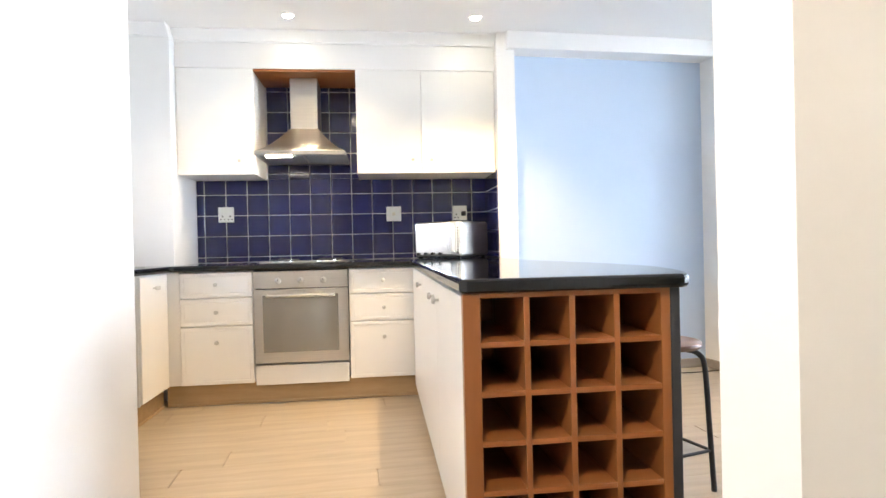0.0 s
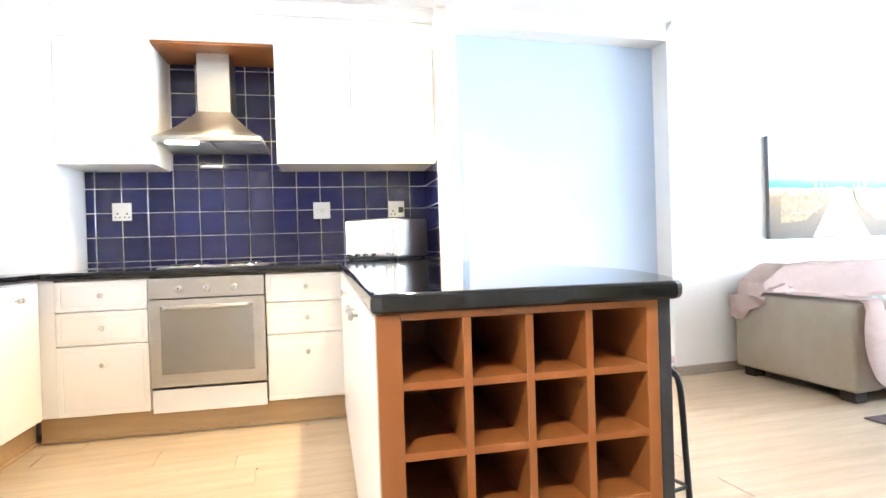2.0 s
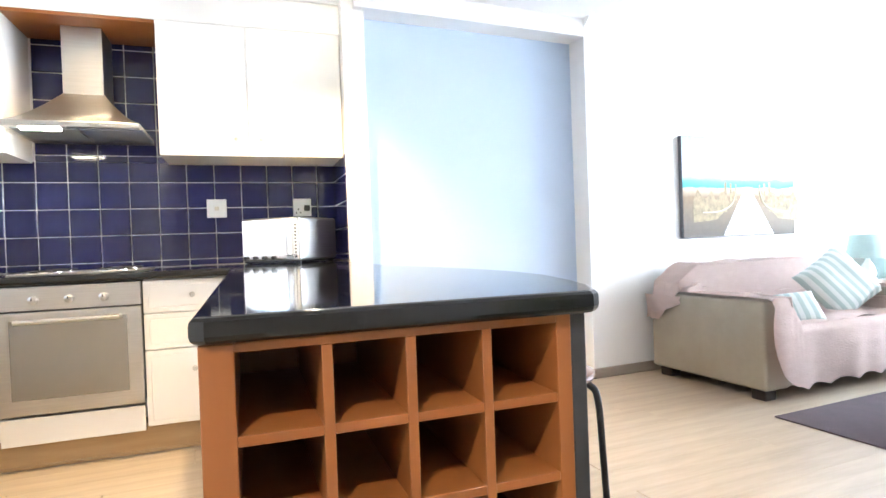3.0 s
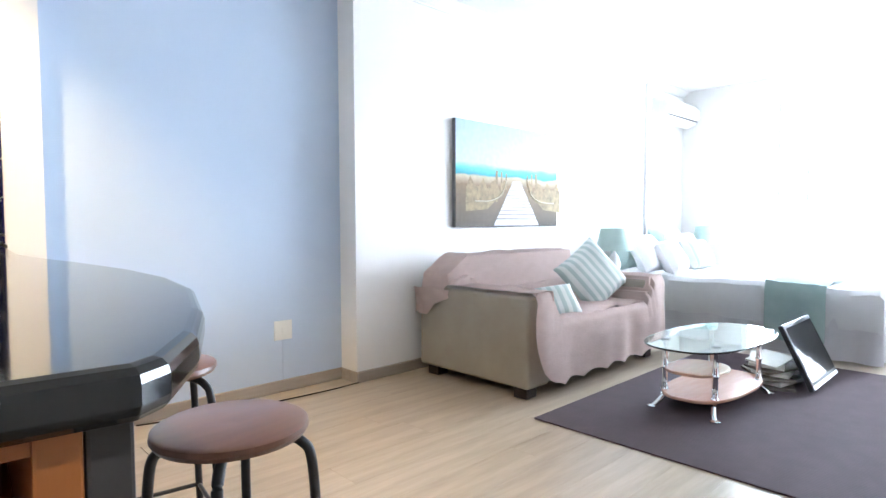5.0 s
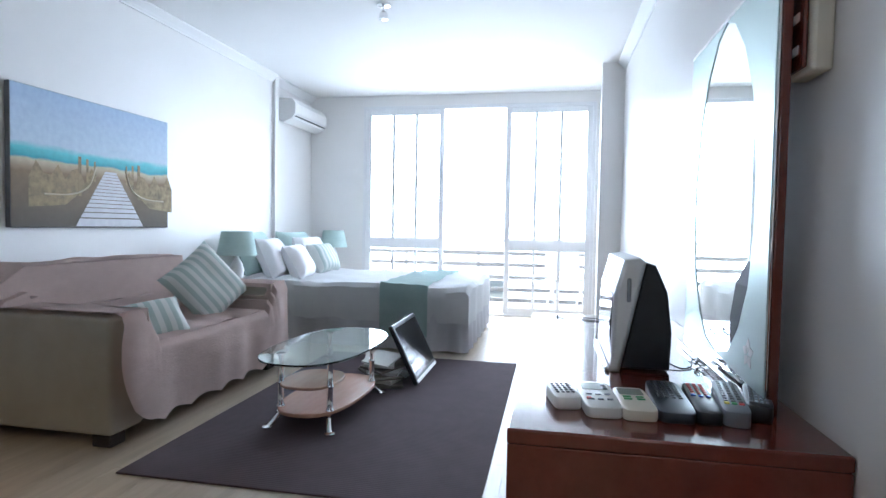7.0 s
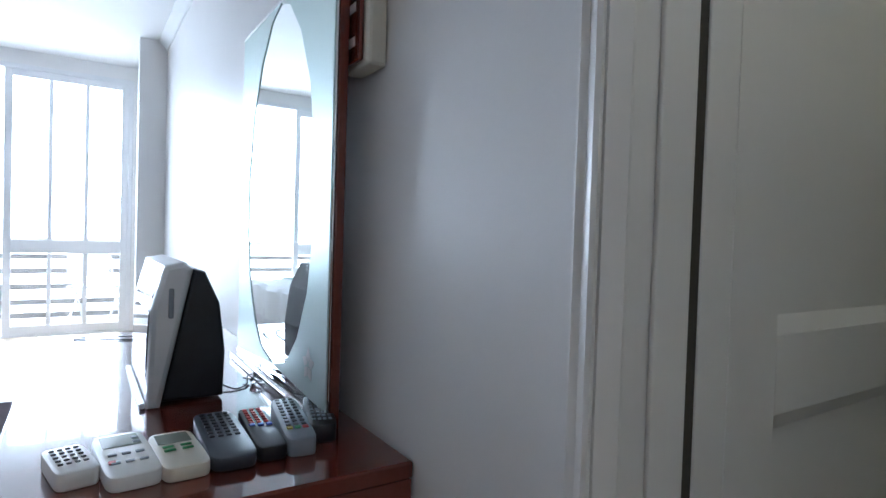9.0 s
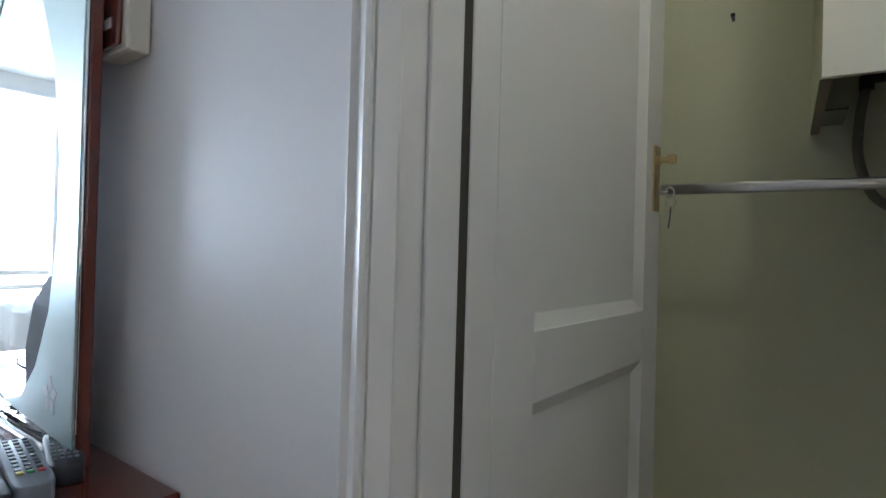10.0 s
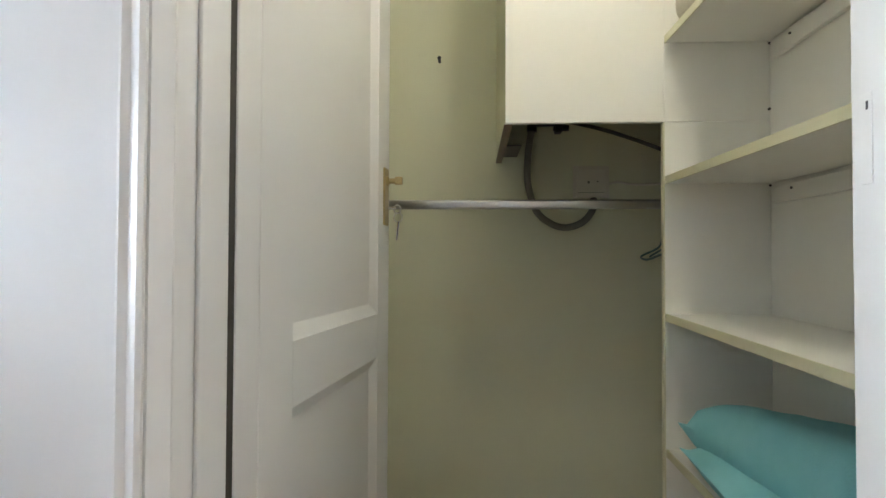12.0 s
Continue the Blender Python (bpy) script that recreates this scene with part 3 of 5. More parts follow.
tagged(part("plinth", box(-0.99, 3.60, 0, -0.975, 4.03, 0.142), PLINTH), "pale oak plinth board under the sink cabinet", "plinth")
tagged(part("plinth_end", box(-1.45, 3.60, 0.0, -0.991, 3.615, 0.129), PLINTHR), "red-brown plinth end board", "plinth")
tagged(part("plinth_bead", box(-0.974, 3.585, 0.0, -0.962, 4.017, 0.016, 0.004), PLINTH), "pale oak quadrant bead along the sink plinth", "trim", kind="structure")
tagged(part("plinth_bead", box(-1.45, 3.585, 0.0, -0.975, 3.599, 0.016, 0.004), PLINTH), "pale oak bead across the plinth end", "trim", kind="structure")

# worktops
PTS = [(0.615, 1.712), (0.635, 1.700), (1.225, 1.690), (1.247, 1.708), (1.29, 1.79), (1.335, 1.92), (1.385, 2.12), (1.402, 2.32), (1.39, 2.55), (1.345, 2.85), (1.29, 3.15), (1.262, 3.4), (1.262, 4.1), (1.262, 4.697), (-0.949, 4.697), (-0.949, 4.197), (-1.53, 4.197), (-1.53, 2.75), (-0.90, 2.75), (-0.888, 2.77), (-0.888, 3.93), (-0.868, 3.945), (0.60, 3.945), (0.615, 3.93)]
tagged(part("worktop", prism(PTS, 0.862, 0.90, 0.012, 3), GRANITE), "polished black granite worktop running into a rounded breakfast bar", "worktop")

# hob
hob = thing("electric_hob", "steel electric hob with four black plates", "hob")
part("tray", box(-0.37, 4.05, 0.90, 0.19, 4.55, 0.908, 0.003), STEEL, hob)
for px_, py_, r in ((-0.24, 4.18, 0.09), (0.06, 4.18, 0.075), (-0.24, 4.42, 0.075), (0.06, 4.42, 0.09)):
    pl = part("hotplate", turned([(r * 0.3, 0.908), (r * 0.95, 0.909), (r, 0.917), (r * 0.92, 0.921), (0.02, 0.919)], 28, m=Matrix.Translation((px_, py_, 0))), BLACKM, hob, smooth=True)
    part("rim", turned([(r * 1.06, 0.908), (r * 1.06, 0.914), (r * 1.01, 0.915), (r * 1.01, 0.908)], 28, m=Matrix.Translation((px_, py_, 0))), CHROME, pl, smooth=True)

# wall cabinets
YU = 4.29


def wall_cab(x0, x1, splits, knobs, label):
    c = thing("wall_cabinet", label, "cabinet", group="kitchen wall cabinets")
    part("body", box(x0, YU + 0.019, 1.52, x1, 4.695, 2.249), CABW, c)
    xs = [x0] + splits + [x1]
    for a, b_, kx in zip(xs, xs[1:], knobs):
        d = part("door", box(a + 0.0015, YU, 1.516, b_ - 0.0015, YU + 0.018, 2.249, 0.003), CABW, c)
        knob(d, (kx, YU, 1.61), (0, -1, 0), 0.011)
    return c


wall_cab(-0.947, -0.431, [], [-0.53], "white single-door wall cabinet beside the hood")
wall_cab(0.27, 1.265, [0.731], [0.665, 0.80], "white two-door wall cabinet over the toaster")
tagged(part("hood_niche_top", box(-0.43, YU + 0.005, 2.232, 0.269, 4.695, 2.249), CHERRY), "cherry board closing the hood niche", "panel")

# hood
hd = thing("cooker_hood", "brushed steel chimney cooker hood, one lamp lit", "cooker hood")
b = bmesh.new()
lo = [(-0.41, 4.19), (0.19, 4.19), (0.19, 4.69), (-0.41, 4.69)]
hi = [(-0.205, 4.44), (-0.01, 4.44), (-0.01, 4.69), (-0.205, 4.69)]
rows_ = []
for k in range(9):
    u = k / 8
    s = u ** 0.75
    rows_.append([b.verts.new((a[0] + (c[0] - a[0]) * s, a[1] + (c[1] - a[1]) * s, 1.665 + 0.20 * u)) for a, c in zip(lo, hi)])
for r0, r1 in zip(rows_, rows_[1:]):
    for k in range(4):
        b.faces.new((r0[k], r0[(k + 1) % 4], r1[(k + 1) % 4], r1[k]))
part("canopy", b, STEEL, hd, smooth=True)
part("rim", box(-0.415, 4.185, 1.635, 0.195, 4.69, 1.665, 0.003), STEEL, hd)
for a in (-0.385, -0.08):
    part("filter", box(a, 4.22, 1.629, a + 0.285, 4.55, 1.634), GREYP, hd)
part("hood_lamp", box(-0.34, 4.205, 1.627, -0.17, 4.26, 1.6345), HOODB, hd, "lit hood lamp")
part("chimney", box(-0.205, 4.44, 1.86, -0.01, 4.69, 2.231, 0.003), STEEL, hd)

# four-slice toaster, set across the corner
to = thing("toaster", "polished steel four-slice toaster with black knobs", "toaster", at=pose(0.948, 4.395, 0.90, 0, 0, -38))
TL, TW = 0.195, 0.205
part("body", box(-TL, -TW, 0.018, TL, TW, 0.262, 0.016, 4), STEEL, to, smooth=True)
part("side_panel", box(-TL + 0.012, -TW - 0.0035, 0.03, TL - 0.085, -TW - 0.0005, 0.25, 0.002), CHROME, to, "polished mirror-bright side")
part("lever_panel", box(TL - 0.04, -TW - 0.004, 0.026, TL - 0.008, -TW - 0.0005, 0.254, 0.002), WHITEP, to, "white panel with slots")
for k in range(9):
    part("vent", box(TL - 0.03, -TW - 0.0055, 0.06 + k * 0.019, TL - 0.018, -TW - 0.0042, 0.068 + k * 0.019), BLACKP, to)
part("lever_slot", box(TL - 0.074, -TW - 0.003, 0.05, TL - 0.05, -TW - 0.0008, 0.235, 0.001, 1), SILVERP, to)
part("lever", box(TL - 0.078, -TW - 0.022, 0.222, TL - 0.046, -TW - 0.0032, 0.232, 0.003), CHROME, to)
part("lever", box(TL - 0.078, -TW - 0.022, 0.045, TL - 0.046, -TW - 0.0032, 0.055, 0.003), CHROME, to)
part("control_knob", turned([(0.013, 0), (0.013, 0.010), (0.009, 0.014)], 16, m=Matrix.Translation((TL - 0.024, -TW - 0.004, 0.045)) @ Matrix.Rotation(radians(90), 4, "X")), CHROME, to, smooth=True)
for k in range(4):
    part("control_knob", turned([(0.011, 0), (0.011, 0.012), (0.006, 0.015)], 14, m=Matrix.Translation((-TL + 0.035 + k * 0.062, -TW - 0.0036, 0.036)) @ Matrix.Rotation(radians(90), 4, "X")), BLACKP, to, smooth=True)
for a in (-TL + 0.03, TL - 0.03):
    for c in (-TW + 0.03, TW - 0.03):
        part("foot", cyl((a, c, 0), (a, c, 0.02), 0.014), BLACKP, to)
part("base_plate", box(-TL + 0.012, -TW + 0.012, 0.008, TL - 0.012, TW - 0.012, 0.0178, 0.003), BLACKP, to)
for c in (-0.12, -0.045, 0.045, 0.12):
    part("slot", box(-TL + 0.05, c - 0.014, 0.2615, TL - 0.06, c + 0.014, 0.2635), BLACKP, to)

# sink tap
tap = thing("kitchen_tap", "chrome swan-neck kitchen tap", "tap", at=pose(-1.42, 3.25, 0.90))
part("base", turned([(0.028, 0), (0.026, 0.02), (0.018, 0.045), (0.016, 0.06)], 18), CHROME, tap, smooth=True)
part("spout", tube([(0, 0, 0.05), (0, 0, 0.2), (0.03, 0, 0.27), (0.1, 0, 0.295), (0.17, 0, 0.27), (0.19, 0, 0.22)], 0.011, 12), CHROME, tap, smooth=True)
part("lever", tube([(0, 0.02, 0.05), (0, 0.06, 0.075), (0, 0.09, 0.09)], 0.008, 10), CHROME, tap, smooth=True)
snk = thing("inset_sink", "stainless steel inset sink", "sink")
part("rim", box(-1.46, 3.05, 0.90, -1.0, 3.85, 0.905, 0.002), STEEL, snk)

# peninsula
XW = 0.625
pen = thing("peninsula_cabinet", "white peninsula cabinet with doors towards the oven", "cabinet", group="kitchen base cabinets")
part("body", box(XW + 0.022, 2.16, 0.1, 1.195, 3.93, 0.86), CABW, pen)
for y0, y1, ky in ((1.752, 2.42, 2.33), (2.424, 3.1, 2.51), (3.104, 3.9, 3.2)):
    d = part("door", box(XW, y0, 0.1, XW + 0.02, y1, 0.853, 0.004), CABW, pen)
    knob(d, (XW, ky, 0.79), (-1, 0, 0), 0.014)
part("kick_board", box(XW + 0.05, 1.76, 0, XW + 0.065, 4.03, 0.1), PLINTH, pen)
part("back_panel", box(1.197, 1.718, 0, 1.226, 3.95, 0.861, 0.003), DARKP, pen, "charcoal panel on the bar side")

rack = thing("wine_rack", "cherry veneered wine rack with square pigeonholes", "wine rack")
RY0, RY1 = 1.716, 2.15
part("side", box(XW + 0.0, RY0, 0.0, 0.671, RY0 + 0.032, 0.861, 0.002), CHERRY, rack)
part("side", box(0.655, RY0 + 0.033, 0.0, 0.671, RY1, 0.861), CHERRY, rack)
part("side", box(1.169, RY0, 0.0, 1.196, RY1, 0.861, 0.002), CHERRY, rack)
part("back", box(0.671, RY1 - 0.012, 0.0, 1.169, RY1, 0.861), CHERRY, rack)
part("top_board", box(0.671, RY0, 0.848, 1.169, RY1 - 0.013, 0.861, 0.001, 1), CHERRY, rack)
PW, PH = 0.498 / 4, 0.131
for k in range(1, 4):
    x = 0.671 + PW * k
    part("upright", box(x - 0.008, RY0 + 0.001, 0.062, x + 0.008, RY1 - 0.013, 0.848, 0.001, 1), CHERRY, rack)
for k in range(1, 7):
    z = 0.848 - PH * k
    for c in range(4):
        xa = 0.671 + PW * c + (0.008 if c else 0)
        xb = 0.671 + PW * (c + 1) - (0.008 if c < 3 else 0)
        part("shelf", box(xa, RY0 + 0.002, z, xb, RY1 - 0.013, z + 0.015, 0.001, 1), CHERRY, rack)
part("base_board", box(0.671, RY0 + 0.02, 0, 1.169, RY0 + 0.035, 0.062), CHERRY, rack)

# sockets


def plate(name, label, at, w=0.115, h=0.115, holes=(), category="socket", mat=WHITEP):
    s = thing(name, label, category, at=at)
    part("plate", box(-w / 2, -0.009, -h / 2, w / 2, 0, h / 2, 0.003), mat, s)
    for hx, hz, r in holes:
        part("pin_hole", cyl((hx, -0.0098, hz), (hx, -0.0088, hz), r, seg=10), BLACKP, s)
    return s


THREE = ((-0.025, -0.012, 0.006), (-0.038, -0.035, 0.005), (-0.012, -0.035, 0.005), (0.03, -0.012, 0.006), (0.017, -0.035, 0.005), (0.043, -0.035, 0.005))
plate("wall_socket", "white double wall socket on blue tiles", pose(-0.733, 4.688, 1.263), holes=THREE)
sw = plate("wall_switch", "white stove isolator switch on blue tiles", pose(0.531, 4.688, 1.25), category="switch")
part("rocker", box(-0.012, -0.014, -0.012, 0.012, -0.0095, 0.012, 0.002), CREAMP, sw)
sp = plate("wall_socket", "white wall socket with a black plug", pose(1.05, 4.688, 1.25), holes=THREE[:3])
tagged(part("plug", box(1.06, 4.64, 1.225, 1.095, 4.679, 1.262, 0.006), BLACKP), "black mains plug pushed into the socket", "plug")
# pedal bin
pb = thing("pedal_bin", "brushed steel pedal bin with black base", "bin", at=pose(-1.03, 3.24, 0))
part("shell", turned([(0.125, 0.03), (0.127, 0.04), (0.127, 0.46), (0.12, 0.465)], 32), STEEL, pb, smooth=True)
part("lid", turned([(0.13, 0.462), (0.132, 0.478), (0.12, 0.50), (0.06, 0.512), (0.01, 0.514)], 32), STEEL, pb, smooth=True)
part("base_ring", turned([(0.128, 0), (0.132, 0.01), (0.128, 0.032), (0.1, 0.034)], 32), BLACKP, pb, smooth=True)
part("pedal", prism([(0.09, -0.16), (0.15, -0.12), (0.17, -0.06), (0.13, -0.03), (0.06, -0.09)], 0.02, 0.045, 0.006), BLACKP, pb)


def stool(at):
    s = thing("bar_stool", "black tubular stool with round stained wooden seat", "stool", at=at, group="stools at the breakfast bar")
    part("seat", turned([(0.13, 0.596), (0.155, 0.6), (0.162, 0.611), (0.16, 0.622), (0.15, 0.627), (0.01, 0.624)], 40), BEECH, s, smooth=True)
    for k in range(4):
        a = radians(45 + 90 * k)
        c, n = math.cos(a), math.sin(a)
        part("leg", tube([(0.04 * c, 0.04 * n, 0.588), (0.1 * c, 0.1 * n, 0.588), (0.145 * c, 0.145 * n, 0.572), (0.168 * c, 0.168 * n, 0.52), (0.18 * c, 0.18 * n, 0.3), (0.195 * c, 0.195 * n, 0.0)], 0.0115, 10), BLACKM, s, smooth=True)
        a2 = radians(135 + 90 * k)
        part("stretcher", cyl((0.186 * c, 0.186 * n, 0.17), (0.186 * math.cos(a2), 0.186 * math.sin(a2), 0.17), 0.007, seg=10), BLACKM, s, smooth=True)
    return s



# ceiling downlights
def downlight(x, y):
    d = thing("ceiling_downlight", "small round recessed downlight, lit", "lamp", at=pose(x, y, CEIL), group="kitchen downlights")
    part("ring", turned([(0.045, 0), (0.045, -0.006), (0.034, -0.008), (0.034, 0.0)], 24), WHITEP, d, smooth=True)
    part("bulb", turned([(0.03, -0.001), (0.03, -0.006), (0.015, -0.01)], 20), BULB, d)


for lx, ly in ((-0.14, 3.98), (1.08, 3.95), (0.15, 2.3), (0.15, 0.4)):
    downlight(lx, ly)

lined(before, KITCHEN)

# ---- living room ----
CEIL = 2.66
before = names()
st = stool(pose(1.405, 2.575, 0, 0, 0, 12))
copy_thing(st, pose(1.457, 3.21, 0, 0, 0, -8))
sofa = thing("sofa", "stone leatherette two-seat sofa under a pink throw", "sofa", at=pose(3.49, 3.38, 0))
L, D = 1.66, 0.94   # along x, along y
part("arm", box(0, 0, 0.07, 0.22, D, 0.62, 0.025, 3), LEATHER, sofa, smooth=True)
part("arm", box(L - 0.22, 0, 0.07, L, D, 0.62, 0.025, 3), LEATHER, sofa, smooth=True)
part("base", box(0.22, 0.03, 0.07, L - 0.22, D, 0.28, 0.015), LEATHER, sofa)
part("seat_cushion", box(0.222, 0.02, 0.28, L - 0.222, D - 0.2, 0.44, 0.04, 3), LEATHER, sofa, smooth=True)
part("backrest", box(0.222, D - 0.26, 0.28, L - 0.222, D - 0.02, 0.80, 0.06, 4), LEATHER, sofa, smooth=True)
for fx in (0.04, L - 0.14):
    for fy in (0.04, D - 0.14):
        part("foot", box(fx, fy, 0.0, fx + 0.1, fy + 0.1, 0.071, 0.008), FEET, sofa)


# throw: one quilted cloth over back, seat, both arms and the front


def sofa_top(x, y):
    """Height of the sofa under a point, from its near front corner."""
    if x < -0.005:
        return 0.63 + 1.6 * x
    if y > D - 0.27:
        return 0.815 if 0.2 < x < L - 0.2 else 0.69 + 0.125 * min(1.0, max(0.0, x) / 0.2) if x <= 0.2 else 0.68
    return 0.632 if x < 0.22 or x > L - 0.22 else 0.45


def soft_top(x, y):
    return sum(sofa_top(x + a, min(y + c, D - 0.01)) for a in (-0.05, 0, 0.05) for c in (-0.06, 0, 0.06)) / 9


def throw_pt(u, v):
    x = 0.012 + u * (L - 0.0)
    wrap = 0.05 * max(0.0, 1 - u * 9)
    if v < 0.72:
        f = v / 0.72
        y = D - 0.03 - f * (D + 0.0)
        x -= wrap * max(0.0, min(1.0, (y - 0.62) * 5))
        z = soft_top(x, y) + 0.012 + 0.016 * noise.noise((x * 6, y * 6, 1)) * (1 if x > 0.05 else 0.5)
        z = max(z, sofa_top(max(x, 0), y) + 0.006)
        if x < 0.0:
            z = 0.64 + 5.5 * x
    else:
        f = (v - 0.72) / 0.28
        fold = (0.95 - 0.35 * f) * math.sin(u * 17 + 2.4 * noise.noise((u * 4, 0, 5))) + 0.22 * math.sin(u * 43 + 1.5 * f)
        z0 = soft_top(x, 0.0) + 0.012
        hem = 0.075 + 0.028 * abs(math.sin(u * 21)) + 0.03 * noise.noise((u * 3, 1, 2))
        hem += 0.1 * max(0.0, 1 - u * 11) ** 2
        z = z0 + (hem - z0) * f
        y = -0.036 - (0.012 + 0.02 * fold) * min(1, f * 2.5) - 0.012 * f + 0.03 * max(0, 0.1 - f) / 0.1
        x += (0.075 - 0.085 * math.sin(math.pi * min(1.0, 0.1 + f * 0.85))) * max(0.0, 1 - u * 4)
    return (3.49 + x, 3.38 + y, z)


tagged(part("throw", sheet(120, 90, throw_pt, 0.006), THROW, smooth=True), "dusty pink quilted throw draped over the sofa", "blanket")


def hang_pt(u, v):
    """The corner that hangs down behind the near arm."""
    y = 0.62 + 0.34 * u
    return (3.49 - 0.028 - 0.012 * math.sin(u * 9 + v * 3), 3.38 + y, 0.61 - (0.05 + 0.13 * u) * v)


tagged(part("throw_corner", sheet(16, 14, hang_pt, 0.006), THROW, smooth=True), "corner of the pink throw hanging behind the sofa arm", "blanket")


def cushion(name, label, w, h, t, mat, at, seedv, category="cushion"):
    c = part(name, cushion_mesh(w, h, t, 14, 0, seedv), mat, smooth=True, at=at)
    return tagged(c, label, category)


cushion("cushion", "large sage and white striped cushion standing on its corner", 0.45, 0.45, 0.16, CUSH, pose(4.69, 3.70, 0.645, 0, 0, -28) @ pose(0, 0, 0, 68, 0, 0) @ pose(0, 0, 0, 0, 0, 36), 1)
cushion("cushion", "small sage and white striped cushion on the sofa seat", 0.32, 0.27, 0.11, CUSH, pose(4.02, 3.56, 0.515, 0, 0, -35) @ pose(0, 0, 0, 48, 0, 0) @ pose(0, 0, 0, 0, 0, 8), 2)

# rug
tagged(part("rug", box(3.31, 1.67, 0.0, 5.66, 3.20, 0.009, 0.003), RUG), "dark brown ribbed rug under the coffee table", "rug")


def stadium(cx, cy, a, b_, n=40, p=2.6):
    return [(cx + a * math.copysign(abs(math.cos(t)) ** (2 / p), math.cos(t)), cy + b_ * math.copysign(abs(math.sin(t)) ** (2 / p), math.sin(t))) for t in (2 * math.pi * k / n for k in range(n))]


ct = thing("coffee_table", "oval glass coffee table with pink wooden shelves", "coffee table", at=pose(4.28, 2.65, 0.009, 0, 0, -3))
part("glass_top", prism(stadium(0, 0, 0.52, 0.27), 0.369, 0.379, 0.003), TOPGLASS, ct, "green-edged clear glass top")
part("lower_shelf", prism(stadium(0.02, 0, 0.41, 0.2), 0.078, 0.098, 0.006), PINKW, ct)
part("middle_shelf", prism(stadium(-0.19, 0, 0.19, 0.15), 0.215, 0.231, 0.005), PINKW, ct)
for sx in (-0.30, 0.32):
    for sy in (-0.14, 0.14):
        lg = part("leg", tube([(sx, sy, 0.077), (sx, sy, 0.058), (sx * 1.12, sy * 1.12, 0.025), (sx * 1.2, sy * 1.25, 0.0)], 0.014, 12), CHROME, ct, smooth=True)
        part("foot", turned([(0.026, 0), (0.026, 0.008), (0.012, 0.014)], 16, m=Matrix.Translation((sx * 1.2, sy * 1.25, 0))), CHROME, lg, smooth=True)
        part("post", turned([(0.022, 0.098), (0.016, 0.112), (0.015, 0.21), (0.02, 0.223), (0.015, 0.236), (0.013, 0.345), (0.026, 0.369)], 18, m=Matrix.Translation((sx * 0.95, sy, 0))), CHROME, ct, smooth=True)

# flat monitor leaning at the end of the table
mo = thing("monitor", "black flat monitor leaning at the table end", "monitor", at=pose(5.14, 2.29, 0.012, 64, 0, 0))
part("case", box(-0.30, 0.0, -0.0, 0.30, 0.42, 0.032, 0.008), BLACKP, mo)
part("screen", box(-0.272, 0.045, 0.0325, 0.272, 0.392, 0.0335), SCREEN, mo, "dark glossy screen")
part("trim_strip", box(-0.29, 0.004, 0.0325, 0.29, 0.026, 0.035), SILVERP, mo)
pile_z = 0.009
for bx, by, bw, bl, bh, rz, tilt, m_ in ((4.90, 2.52, 0.34, 0.25, 0.02, 20, 0, PAPER2), (4.93, 2.50, 0.30, 0.22, 0.026, -12, 0, PAPER), (4.88, 2.53, 0.30, 0.21, 0.018, 40, 2, PAPER2), (4.94, 2.51, 0.28, 0.21, 0.024, 5, 3, PAPER), (4.90, 2.50, 0.29, 0.2, 0.016, -28, 4, PAPER2), (4.92, 2.55, 0.27, 0.2, 0.02, 15, 5, PAPER), (4.89, 2.52, 0.26, 0.19, 0.012, -8, 6, PAPER)):
    o = part("magazine", box(-bw / 2, -bl / 2, 0, bw / 2, bl / 2, bh - 0.001, 0.003), m_, at=pose(bx, by, pile_z + 0.01 * (tilt > 0), tilt, -tilt, rz))
    pile_z += bh + (0.006 if tilt else 0)
    tagged(o, "printed magazine in a loose pile on the rug" if m_ is PAPER else "dark glossy magazine in a loose pile on the rug", "magazine", group="magazines")

# canvas picture: painted flat bands and boards
pic = thing("canvas_picture", "beach boardwalk photo canvas, sea and dunes", "picture", at=pose(3.905, 4.415, 1.014))
PWD, PHT = 1.305, 0.815
part("canvas_edge", box(0, -0.035, 0, PWD, 0, PHT, 0.003), varied("grey_canvas_edge", (0.1, 0.11, 0.13), (0.2, 0.2, 0.2), 14, 0.8), pic)


